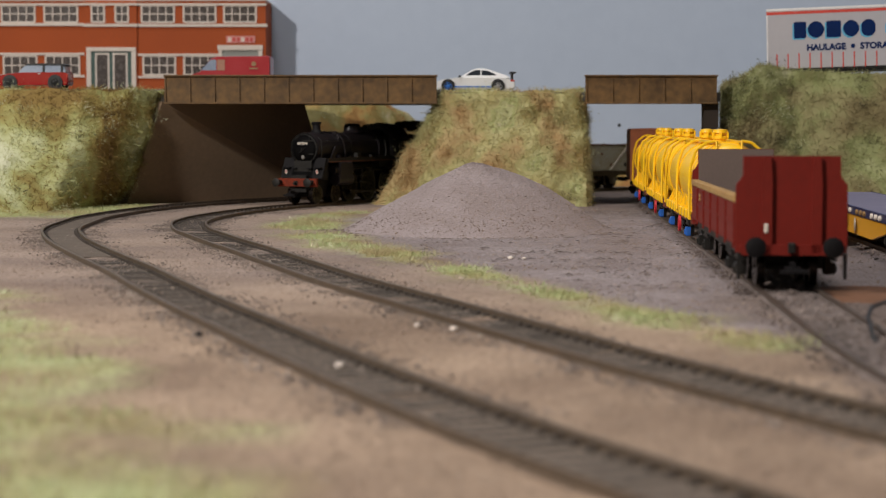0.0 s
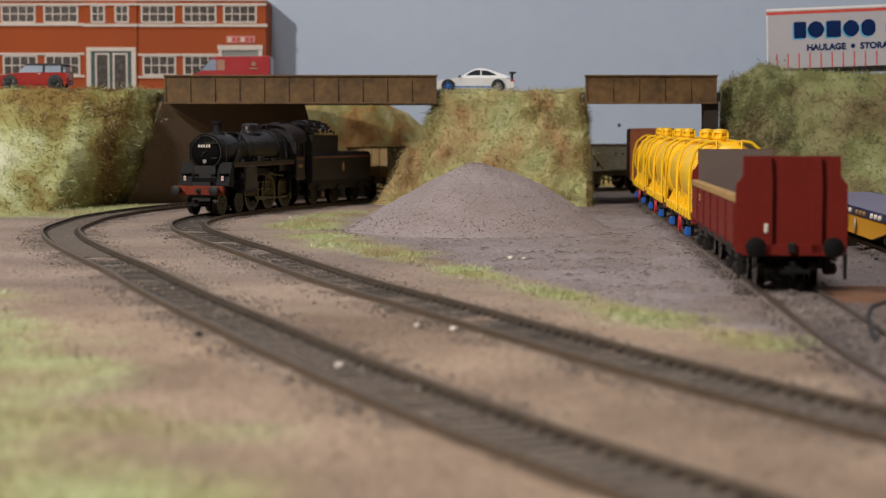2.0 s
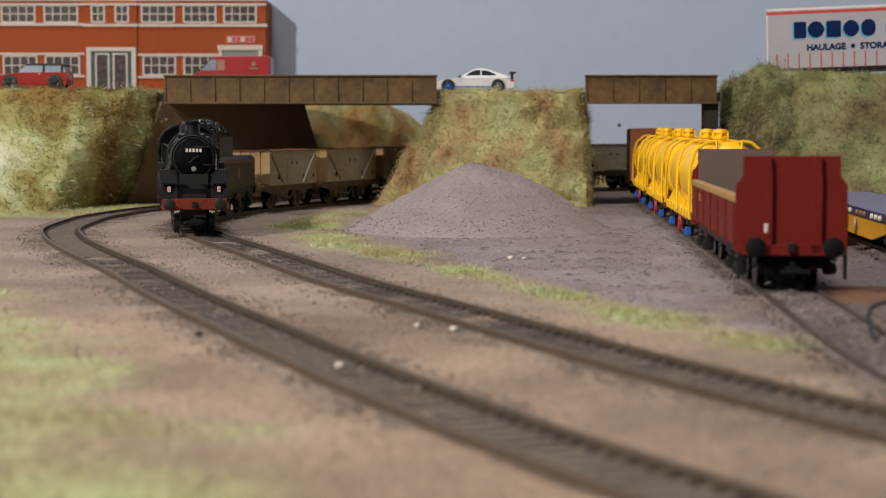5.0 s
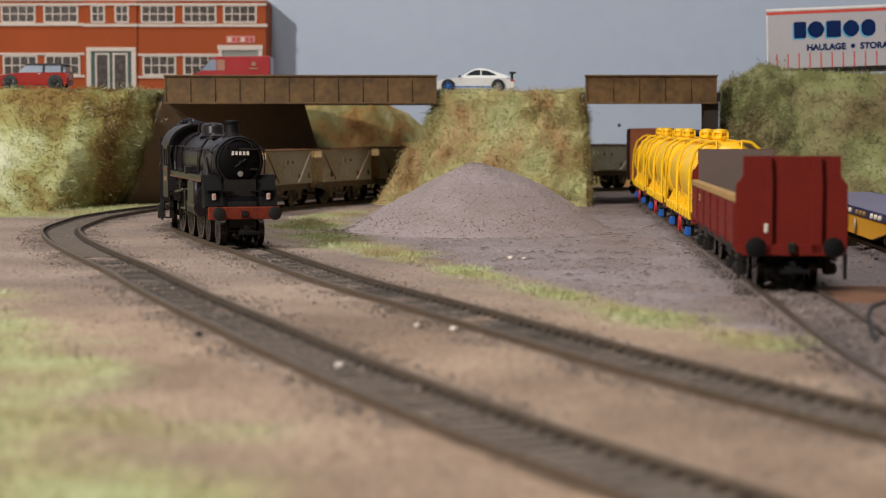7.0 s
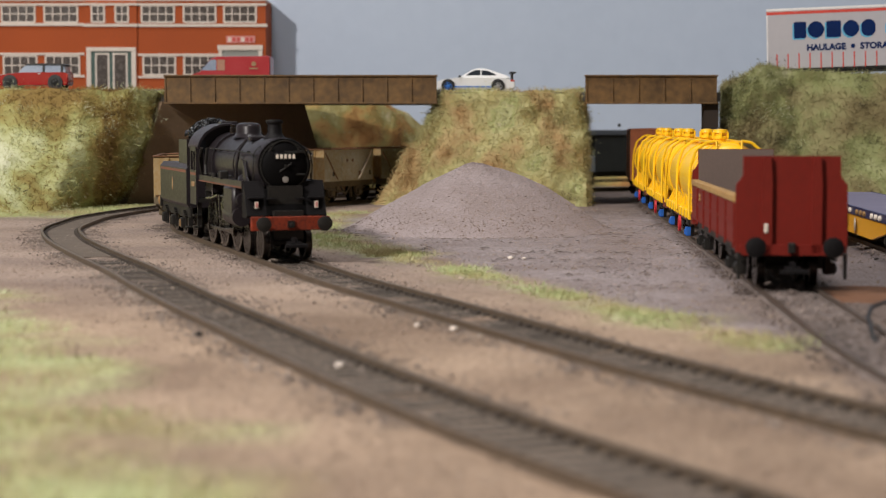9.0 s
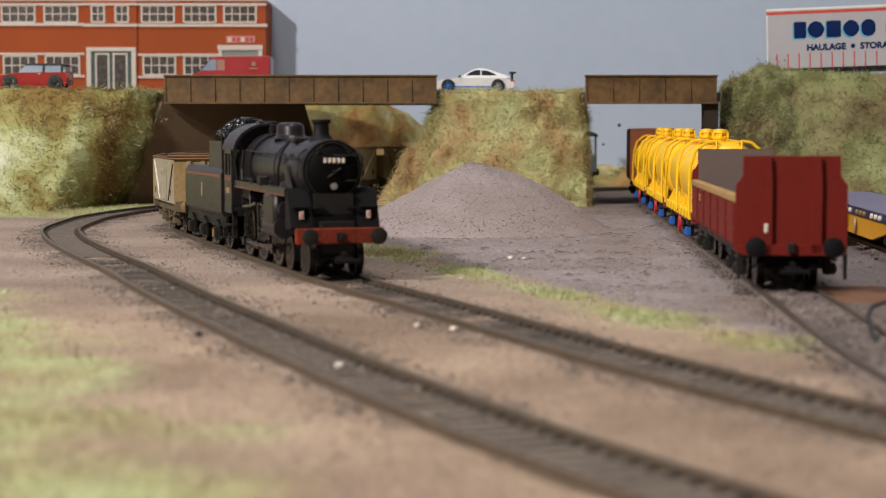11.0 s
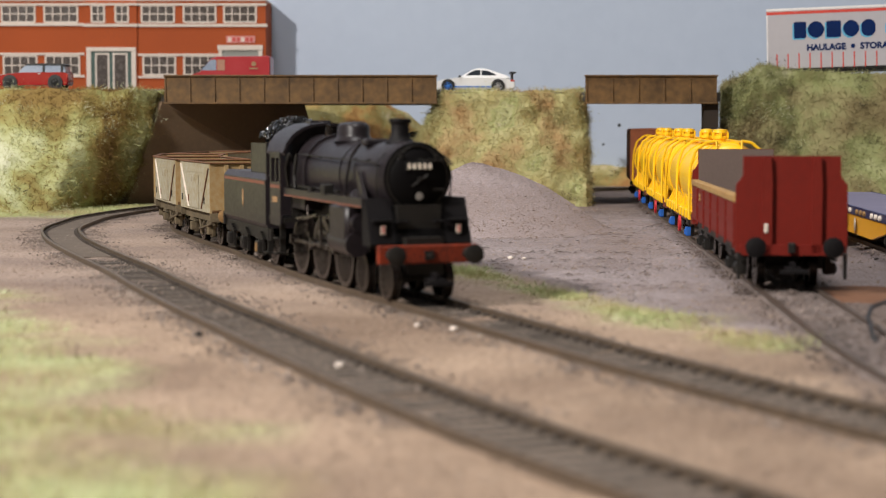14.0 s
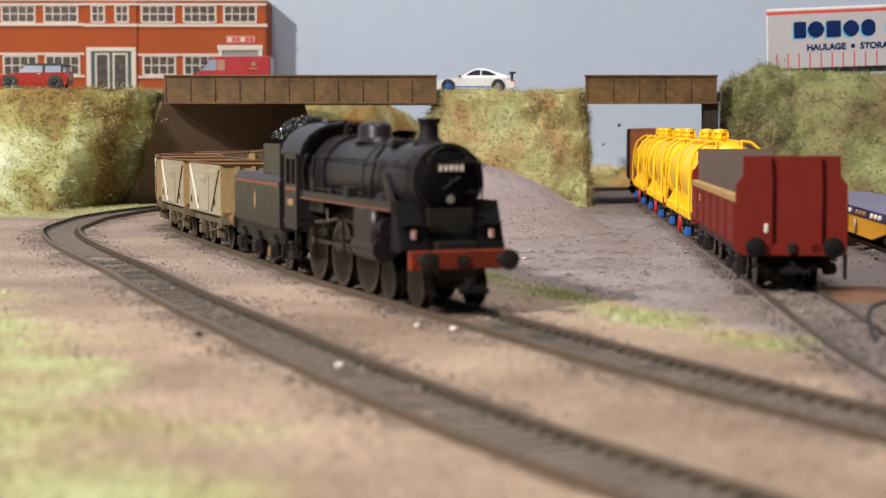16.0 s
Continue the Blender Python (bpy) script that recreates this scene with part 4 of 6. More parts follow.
    for s, ph in ((-1, 0.0), (1, 90.0)):
        bm = box(B(), -24.5, 24.5, s * 10.9 - 0.4, s * 10.9 + 0.4, -0.6, 0.6, 0.15)
        for x in (-24.5, 0, 24.5):
            tube(bm, (x, s * 10.2, 0), (x, s * 11.8, 0), 1.6, n=12)
        rods.append((part("coupling_rod", bm, M_ROD, loco), ph))
        bm = box(B(), 0, 30, s * 12.2 - 0.4, s * 12.2 + 0.4, -0.6, 0.6, 0.15)
        part("connecting_rod", bm, M_ROD, rods[-1][0], m=at(0, 0, 0, 0, -3, 0))
    set_out(loco, station, lambda x: 0.92 if x < -106 else 1.0)
    AXLES[loco] = (axles, rods)
    return loco


def build_tender():
    t = thing("locomotive_tender", Matrix(), "weathered black tender with orange lining heaped with glossy coal", "tender")
    part("frame", box(box(box(B(), -80, 0, -5.5, 5.5, 8, 13.5), -80, 0, -15.2, -14.2, 9.5, 13.5), -80, 0, 14.2, 15.2, 9.5, 13.5), M_CHASSIS, t)
    bm = prism(B(), [(-16.4, 15.2), (-15.2, 13.6), (15.2, 13.6), (16.4, 15.2), (16.4, 30.4), (14.6, 32.4), (-14.6, 32.4), (-16.4, 30.4)], "x", -78.5, -3)
    part("tank", bm, M_BLACK, t)
    part("bunker", box(box(box(B(), -40, -4, -13.4, -12.6, 32, 43), -40, -4, 12.6, 13.4, 32, 43), -40, -39, -13.4, 13.4, 32, 43), M_BLACK, t)
    part("bunker_front", box(B(), -5, -4, -15.8, 15.8, 17, 43.4), M_BLACK, t)
    for s in (-1, 1):
        part("lining", box(B(), -77, -4.5, min(s * 16.4, s * 16.52), max(s * 16.4, s * 16.52), 28.85, 29.95), M_LINING, t)
        part("crest", lathe(B(), [(2.1, 0), (2.1, 0.12), (0, 0.12)], 12, Matrix.Translation((-42, s * 16.4, 23)) @ Matrix.Rotation(radians(-90 * s), 4, "X") @ Matrix.Diagonal((0.7, 1.5, 1, 1))), M_CREST, t)
        for x in (-14, -40, -66):
            part("axlebox", box(box(B(), x - 2.3, x + 2.3, s * 16.2 - 1.3, s * 16.2 + 1.3, 4.4, 8.8, 0.3), x - 3.4, x + 3.4, s * 15.2 - 0.5, s * 15.2 + 0.5, 3.6, 10), M_CHASSIS, t)
            part("axlebox_cover", box(B(), x - 1.5, x + 1.5, min(s * 17.5, s * 17.8), max(s * 17.5, s * 17.8), 5.0, 8.0, 0.1), M_OCHRE if x == -14 else M_CHASSIS, t)
            bm = B()
            for k in range(4):
                box(bm, x - 7 + k * 1.5, x + 7 - k * 1.5, s * 15.9 - 0.6, s * 15.9 + 0.6, 9.4 + 0.7 * k, 10.0 + 0.7 * k)
            part("leaf_spring", bm, M_CHASSIS, t)
        part("step", box(box(B(), -4, -2.5, s * 14.5 - 1, s * 14.5 + 1, 5, 14), -6, -1, s * 15 - 1.6, s * 15 + 1.6, 5, 5.6), M_CHASSIS, t)
    rnd = random.Random(5)
    bm = box(B(), -39, -6, -12.6, 12.6, 33, 42)
    for _ in range(620):
        x, y = rnd.uniform(-38.5, -6), rnd.gauss(0, 6.5)
        if abs(y) > 12:
            continue
        z = 43.4 + 7.8 * math.cos(y / 12.5 * 1.5) * math.exp(-((x + 22) / 26) ** 4) + rnd.uniform(-0.6, 0.6)
        m = Matrix.Translation((x, y, z)) @ Euler((rnd.uniform(0, 3), rnd.uniform(0, 3), 0)).to_matrix().to_4x4() @ Matrix.Diagonal((rnd.uniform(0.6, 1.6), rnd.uniform(0.5, 1.2), rnd.uniform(0.4, 1.1), 1))
        bmesh.ops.create_icosphere(bm, subdivisions=1, radius=1.0, matrix=m)
    part("coal", bm, M_COAL, t, "heap of glossy black coal lumps", kind="stuff")
    part("rear_beam", box(B(), -80.5, -79, -16.4, 16.4, 11, 16), M_CHASSIS, t)
    buffer_set(t, -80.5, 13.7, -1)
    coupling(t, -80.5, -1)
    set_out(t, lambda x: x, lambda x: 0.91)
    AXLES[t] = ([(wheelset(t, x, 6.6, 10), x, 6.6) for x in (-14, -40, -66)], [])
    return t


WL = 65.0


def build_wagon():
    w = thing("mineral_wagon", Matrix(), "weathered grey-beige steel mineral wagon with ochre ends", "wagon", "mineral wagons of the train")
    L, H0, H1, W = WL, 14.0, 34.0, 16.2
    part("floor_panel", box(B(), -L, 0, -W + 0.8, W - 0.8, H0, H0 + 1.2), M_WAGON_IN, w)
    for s in (-1, 1):
        y0, y1 = sorted((s * (W - 0.9), s * W))
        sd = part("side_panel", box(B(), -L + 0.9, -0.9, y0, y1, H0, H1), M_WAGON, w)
        o0, o1 = sorted((s * W, s * (W + 0.5)))
        for k in range(1, 5):
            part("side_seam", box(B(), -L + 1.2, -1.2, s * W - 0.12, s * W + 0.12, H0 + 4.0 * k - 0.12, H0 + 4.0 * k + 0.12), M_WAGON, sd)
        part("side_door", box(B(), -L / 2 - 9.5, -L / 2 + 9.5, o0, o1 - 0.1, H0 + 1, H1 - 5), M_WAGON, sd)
        bm = prism(B(), [(-L + 1.5, H1 - 1), (-L + 3.2, H1 - 1), (-L + 20.5, H0 + 1), (-L + 18.8, H0 + 1)], "y", o0, o1)
        part("end_door_stripe", bm, M_CREAM, sd, "white diagonal stripe")
        bm = prism(B(), [(-1.5, H1 - 2), (-2.4, H1 - 2), (-18, H0 + 1), (-17.1, H0 + 1)], "y", o0, o1 - 0.1)
        part("brace", bm, M_WAGON_IN, sd)
        part("top_capping", box(B(), -L, 0, min(s * (W - 1.6), s * (W + 0.5)), max(s * (W - 1.6), s * (W + 0.5)), H1 - 0.1, H1 + 0.4, 0.12), M_WAGON_IN, w, "rusty top rail")
        for x in (-12, -26, -46, -60):
            part("lettering_bar", box(B(), x - 1.0, x + 1.0, o0, o0 + 0.16, H0 + 3.2, H0 + 6.0) if s > 0 else box(B(), x - 1.0, x + 1.0, o1 - 0.16, o1, H0 + 3.2, H0 + 6.0), M_SMOKEBOX if x in (-12, -60) else M_WAGON_IN, sd)
        for x in (-L / 2 - 3.5, -L / 2 + 3.5):
            part("door_latch", box(B(), x - 0.8, x + 0.8, o0, o1 + 0.2, H1 - 8, H1 - 6), M_WAGON_IN, sd)
        part("solebar", box(B(), -L, 0, s * 13.2 - 0.8, s * 13.2 + 0.8, 10.2, 13.9), M_UNDER, w)
        for x in (-L / 2 - 18, -L / 2 + 18):
            bm = prism(B(), [(x - 4.5, 10.4), (x + 4.5, 10.4), (x + 2, 3.8), (x - 2, 3.8)], "y", s * 12.2 - 0.6, s * 12.2 + 0.6)
            box(bm, x - 1.9, x + 1.9, s * 13.4 - 1.2, s * 13.4 + 1.2, 4.6, 8.2, 0.25)
            for k in range(3):
                box(bm, x - 6.5 + 1.6 * k, x + 6.5 - 1.6 * k, s * 13.2 - 0.7, s * 13.2 + 0.7, 8.6 + 0.6 * k, 9.1 + 0.6 * k)
            part("axle_guard", bm, M_UNDER, w)
        bm = wire(B(), [(-L / 2 - 6, s * 13.0, 10.2), (-L / 2, s * 13.2, 5.0), (-L / 2 + 6, s * 13.0, 10.2)], 0.55)
        wire(bm, [(-L / 2, s * 14.2, 6.2), (-L / 2 + 26, s * 14.8, 9.2), (-L / 2 + 31, s * 14.8, 10.4)], 0.5)
        wire(bm, [(-L / 2 - 11, s * 11.0, 3.2), (-L / 2 - 10.5, s * 11.0, 10)], 0.9)
        wire(bm, [(-L / 2 + 11, s * 11.0, 3.2), (-L / 2 + 10.5, s * 11.0, 10)], 0.9)
        part("brake_gear", bm, M_UNDER, w)
    for x, sgn in ((0, 1), (-L, -1)):
        a, b = sorted((x, x - sgn * 1.0))
        e = part("end_panel", box(B(), a, b, -W, W, H0, H1), M_WAGON_END, w, "ochre stained end panel")
        for y in (-9.5, -3.2, 3.2, 9.5):
            c, d = sorted((x, x + sgn * 1.0))
            part("end_rib", box(B(), c, d, y - 0.8, y + 0.8, H0 - 2, H1 - 0.6), M_WAGON_END, e)
        c, d = sorted((x - sgn * 1.5, x + sgn * 1.1))
        part("top_capping", box(B(), c, d, -W - 0.5, W + 0.5, H1 - 0.1, H1 + 0.4, 0.12), M_WAGON_IN, w)
        part("headstock", box(B(), a, b + 0.2, -16.2, 16.2, 10.6, 14.0), M_UNDER, w)
        buffer_set(w, x, 12.9, sgn, M_OCHRE, reach=5.6)
        coupling(w, x, sgn)
    AXLES[w] = ([(wheelset(w, x, 6.2, 8, hub=M_OCHRE), x, 6.2) for x in (-L / 2 - 18, -L / 2 + 18)], [])
    return w


def build_brake_van():
    v = thing("brake_van", Matrix(), "grey wooden goods brake van with open verandas", "brake van")
    L, W = 92.0, 16.4
    part("underframe", box(B(), -L, 0, -14, 14, 9.5, 13.5), M_CHASSIS, v)
    part("cabin", box(B(), -L + 18, -18, -W, W, 13.5, 42), M_VAN_BODY, v)
    for s in (-1, 1):
        for x0, x1 in ((-18, 0), (-L, -L + 18)):
            part("veranda_side", box(B(), x0, x1, min(s * W, s * (W - 1)), max(s * W, s * (W - 1)), 13.5, 26), M_VAN_GREY, v)
        part("step_board", box(B(), -L + 4, -4, s * 16 - 2, s * 16 + 2, 5.5, 6.3), M_CHASSIS, v)
        for x in (-L / 2 - 30, -L / 2 + 30):
            part("axle_guard", box(B(), x - 4, x + 4, s * 12.4 - 0.6, s * 12.4 + 0.6, 3.8, 10), M_CHASSIS, v)
    for x in (0, -L + 1.2):
        part("veranda_end", box(B(), x - 1.2, x, -W, W, 13.5, 26.5), M_VAN_GREY, v)
        for y in (-15.6, -5.2, 5.2, 15.6):
            part("veranda_post", box(B(), x - 1.2, x, y - 0.8, y + 0.8, 26.5, 42), M_VAN_GREY, v)
    o = arc(40, 25, -25, 12, 0, 5.5)
    part("roof", prism(B(), o + [(y, z - 1.2) for y, z in reversed(o)], "x", -L - 1, 1), M_CHASSIS, v, smooth=True)
    for x, s in ((0, 1), (-L, -1)):
        buffer_set(v, x, 12.9, s, M_CHASSIS, reach=5.6)
    AXLES[v] = ([(wheelset(v, x, 6.2, 8), x, 6.2) for x in (-L / 2 - 30, -L / 2 + 30)], [])
    return v


locomotive = build_locomotive()
tender = build_tender()
first = build_wagon()
wagons = [first]
for i in range(6):
    c = copy_thing(first, Matrix())
    AXLES[c] = ([(k, x, r) for k, (_, x, r) in zip([o for o in c.children if o.name.startswith("wheelset")], AXLES[first][0])], [])
    wagons.append(c)
brake_van = build_brake_van()

# ---- standing stock in the yard ----


def heading(line, s):
    d = (along(line, s + 3) - along(line, s - 3)).normalized()
    return math.degrees(math.atan2(d.y, d.x))


def running_gear(parent, L, axles, blue=False):
    for x in axles:
        wheelset(parent, x, 6.0, 8)
        for s in (-1, 1):
            part("axle_guard", prism(B(), [(x - 5, 10.4), (x + 5, 10.4), (x + 2.4, 3.6), (x - 2.4, 3.6)], "y", s * 12.6 - 0.7, s * 12.6 + 0.7), M_CHASSIS, parent)
            bm = B()
            for k in range(4):
                box(bm, x - 7.5 + 1.5 * k, x + 7.5 - 1.5 * k, s * 13.8 - 0.8, s * 13.8 + 0.8, 8.2 + 0.6 * k, 8.75 + 0.6 * k)
            part("leaf_spring", bm, M_CHASSIS, parent)
            part("axlebox", box(box(B(), x - 2.0, x + 2.0, s * 14.0 - 1.3, s * 14.0 + 1.3, 3.6, 7.4, 0.4), x - 1.0, x + 1.0, s * 15.2 - 0.6, s * 15.2 + 0.6, 4.2, 6.4, 0.2), M_BLUE if blue else M_CHASSIS, parent, "blue axlebox" if blue else "")


def build_open_wagon():
    w = thing("open_wagon", Matrix(), "maroon open wagon with high ends and timber-capped low sides", "wagon")
    L = 150.0
    W = 16.6
    part("underframe", box(box(B(), -L, 0, -12.5, 12.5, 10.0, 13.2), -L + 30, -30, -8, 8, 4, 10), M_CHASSIS, w)
    part("floor_panel", box(B(), -L + 1, -1, -W + 0.6, W - 0.6, 13.2, 14.6), M_MAROON_IN, w)
    wide, narrow, z0, z1, z2 = W, 14.5, 11.2, 33.2, 40.2
    for x, sgn in ((0, 1), (-L, -1)):
        a, b = sorted((x, x - sgn * 1.3))
        o = [(-wide, z0), (wide, z0), (wide, z1 - 1.6), (wide - 1.4, z1), (narrow + 0.5, z1 + 0.5), (narrow, z1 + 1.2), (narrow, z2), (-narrow, z2), (-narrow, z1 + 1.2), (-narrow - 0.5, z1 + 0.5), (-wide + 1.4, z1), (-wide, z1 - 1.6)]
        e = part("end_board", prism(B(), o, "x", a, b), M_MAROON, w)
        c, d = sorted((x, x + sgn * 1.3))
        for y in (-7.4, 7.4):
            part("end_rib", prism(B(), [(y - 1.5, z0), (y + 1.5, z0), (y + 1.5, z1 - 0.5), (y + 1.1, z2 - 0.4), (y - 1.1, z2 - 0.4), (y - 1.5, z1 - 0.5)], "x", c, d), M_MAROON, e)
        f, g = sorted((x - sgn * 1.3, x - sgn * 1.55))
        part("inner_lining", box(B(), f, g, -narrow + 0.2, narrow - 0.2, 14.6, z2 - 0.15), M_MAROON_IN, e, "plain brown inside lining")
        part("headstock", box(B(), c, d, -15.5, 15.5, 10.4, 13.6), M_MAROON, w)
        buffer_set(w, x + sgn * 1.0, 13.2, sgn, head=M_SMOKEBOX, r=3.1, reach=7.0)
        coupling(w, x, sgn)
        part("draw_hook", box(B(), c, d + sgn * 1.2, -1.1, 1.1, 11.0, 14.2, 0.3), M_CHASSIS, w)
    part("label_clip", box(B(), 1.3, 1.7, -8.3, -7.0, 17.2, 20.0, 0.2), M_CREAM, w, "small cream label clip")
    for s in (-1, 1):
        y0, y1 = sorted((s * W, s * (W - 1.2)))
        n = 6
        for i in range(n):
            x0, x1 = -L + 1.6 + (L - 3.2) * i / n, -L + 1.6 + (L - 3.2) * (i + 1) / n
            d = part("side_door", box(B(), x0 + 0.25, x1 - 0.25, y0, y1, 13.4, 26.0), M_MAROON, w)
            part("door_rail", box(B(), x0 + 0.5, x1 - 0.5, min(s * W, s * (W + 0.35)), max(s * W, s * (W + 0.35)), 19.6, 20.4), M_MAROON, d)
            part("door_bracket", box(B(), x1 - 1.4, x1 - 0.3, min(s * W, s * (W + 0.6)), max(s * W, s * (W + 0.6)), 12.4, 25.8), M_MAROON, d)
            part("timber_capping", box(B(), x0 + 0.4, x1 - 0.4, min(s * (W + 0.5), s * (W - 2.4)), max(s * (W + 0.5), s * (W - 2.4)), 26.1, 28.4, 0.3), M_RAILWOOD, d, "worn ochre timber top rail")
            if i == 1:
                part("lettering_bar", box(B(), x0 + 6, x0 + 9, min(s * W, s * (W + 0.3)), max(s * W, s * (W + 0.3)), 21.5, 24), M_RAILWOOD, d)
        part("solebar", box(B(), -L, 0, s * 13.6 - 0.9, s * 13.6 + 0.9, 10, 13.3), M_CHASSIS, w)
        part("lamp_iron", box(B(), 1.3, 2.2, s * 15.8 - 0.5, s * 15.8 + 0.5, 3.4, 11.2), M_CHASSIS, w)
    running_gear(w, L, (-13, -35, -115, -137))
    return w


def build_tank_wagon():
    w = thing("tank_wagon", Matrix(), "bright yellow two-lid tank wagon with blue axleboxes", "tank wagon", "yellow tank wagons")
    L = 134.0
    part("underframe", box(box(box(B(), -L, 0, -13.6, -12.2, 9.4, 13.2), -L, 0, 12.2, 13.6, 9.4, 13.2), -L, 0, -3, 3, 9.4, 13), M_RUST, w, "red-brown underframe")
    R, Z = 14.8, 27.4
    prof = [(0, -2.5), (5, -2.8), (9.5, -3.8), (13.2, -5.8), (R, -8.5), (R, -L / 3), (R, -2 * L / 3), (R, -L + 8.5), (13.2, -L + 5.8), (9.5, -L + 3.8), (5, -L + 2.8), (0, -L + 2.5)]
    bm = lathe(B(), prof, 36, Matrix.Translation((0, 0, Z)) @ Matrix.Rotation(radians(90), 4, "Y"))
    tank = part("tank", bm, M_YELLOW, w, smooth=True)
    for x in (-16, -L / 2, -L + 16):
        bm = lathe(B(), [(R - 0.2, -0.7), (R + 0.55, -0.7), (R + 0.55, 0.7), (R - 0.2, 0.7)], 36, Matrix.Translation((x, 0, Z)) @ Matrix.Rotation(radians(90), 4, "Y"))
        part("tank_band", bm, M_YELLOW, tank, smooth=True)
    for x in (-40, -L + 40):
        bm = lathe(B(), [(2.6, 40.5), (2.6, 43.4), (3.4, 43.6), (3.4, 44.6), (2.5, 45.2), (2.5, 45.9), (3.2, 46.1), (3.0, 47.5), (0, 47.9)], 16, Matrix.Translation((x, 0, 0)))
        lid = part("filler_lid", bm, M_YELLOW, w, smooth=True)
        for k in range(6):
            a = math.pi / 3 * k
            part("lid_bolt", box(B(), x + 3.4 * math.cos(a) - 0.4, x + 3.4 * math.cos(a) + 0.4, 3.4 * math.sin(a) - 0.4, 3.4 * math.sin(a) + 0.4, 43.8, 46.6, 0.1), M_YELLOW, lid)
    part("catwalk", box(box(B(), -L + 8, -8, -6.5, -4.2, 42.3, 43.1), -L + 8, -8, 4.2, 6.5, 42.3, 43.1), M_YELLOW, w)
    for x, q in ((-8, 1), (-L + 8, -1), (-L / 2, 1)):
        for s in (-1, 1):
            pts = [(x, s * 5, 43.0), (x, s * 9, 42.4), (x, s * 13.2, 39), (x, s * 15.2, 33), (x + q * 2, s * 15.8, 24), (x + q * 3, s * 15.8, 13)]
            part("side_frame", wire(B(), pts, 0.6), M_YELLOW, w)
    for i, x in enumerate((-16, -38, -60, -L + 60, -L + 38, -L + 16)):
        for s in (-1, 1):
            bm = prism(B(), [(x - 6.5, 13), (x + 6.5, 13), (x + 2.4, 25), (x - 2.4, 25)], "y", s * 12.4 - 0.5, s * 12.4 + 0.5)
            prism(bm, [(s * 10.5, 24), (s * 15.6, 14), (s * 15.6, 12.4), (s * 9, 12.4)], "x", x - 0.6, x + 0.6)
            part("saddle", bm, M_YELLOW, w)
    for s in (-1, 1):
        bm = B()
        for x in np.linspace(-L + 12, -12, 9):
            box(bm, x - 2.6, x + 2.6, s * 14.6 - 1.2, s * 14.6 + 1.2, 11.2, 14.8, 0.3)
        box(bm, -L + 6, -6, s * 14.4 - 0.6, s * 14.4 + 0.6, 13.4, 14.6)
        part("tank_support", bm, M_YELLOW, w)
        bm = lathe(B(), [(2.4, -0.4), (3.4, -0.5), (3.4, 0.5), (2.4, 0.4), (2.4, -0.4)], 18, Matrix.Translation((-52, s * 15.6, 7.4)) @ Matrix.Rotation(radians(90), 4, "X"))
        for a in (0, 60, 120):
            c, d = 2.8 * math.cos(radians(a)), 2.8 * math.sin(radians(a))
            tube(bm, (-52 - c, s * 15.6, 7.4 - d), (-52 + c, s * 15.6, 7.4 + d), 0.4, n=5)
        part("brake_handwheel", bm, M_HANDWHEEL, w, "red brake handwheel")
    for x, s in ((0, 1), (-L, -1)):
        part("headstock", box(B(), min(x, x - s * 1.4), max(x, x - s * 1.4), -15.5, 15.5, 10, 14), M_RUST, w)
        part("end_ladder", wire(wire(B(), [(x - s * 2.0, -5, 13), (x - s * 6.5, -5, 43)], 0.55), [(x - s * 2.0, 5, 13), (x - s * 6.5, 5, 43)], 0.55), M_YELLOW, w)
        buffer_set(w, x, 12.9, s, reach=5.4)
    running_gear(w, L, (-27, -L + 27), blue=True)
    return w


def build_box_van():
    v = thing("box_van", Matrix(), "bauxite brown boarded goods van", "wagon")
    L, W = 84.0, 16.6
    part("underframe", box(B(), -L, 0, -13.5, 13.5, 9.5, 13.2), M_CHASSIS, v)
    body = part("body", box(B(), -L, 0, -W, W, 13.2, 46), M_BAUX, v)
    for x, s in ((0, 1), (-L, -1)):
        c, d = sorted((x, x + s * 0.35))
        for i in range(11):
            y = -W + 2 * W * i / 11
            part("plank", box(B(), c, d, y + 0.2, y + 2 * W / 11 - 0.2, 13.6, 45.6), M_BAUX, body)
        buffer_set(v, x, 12.9, s, reach=5.6)
    part("roof", prism(B(), [(-W - 0.3, 45.8), (W + 0.3, 45.8), (W - 1, 46.9), (0, 47.3), (-W + 1, 46.9)], "x", -L - 0.5, 0.5), M_BAUX, v)
    running_gear(v, L, (-22, -62))
    return v


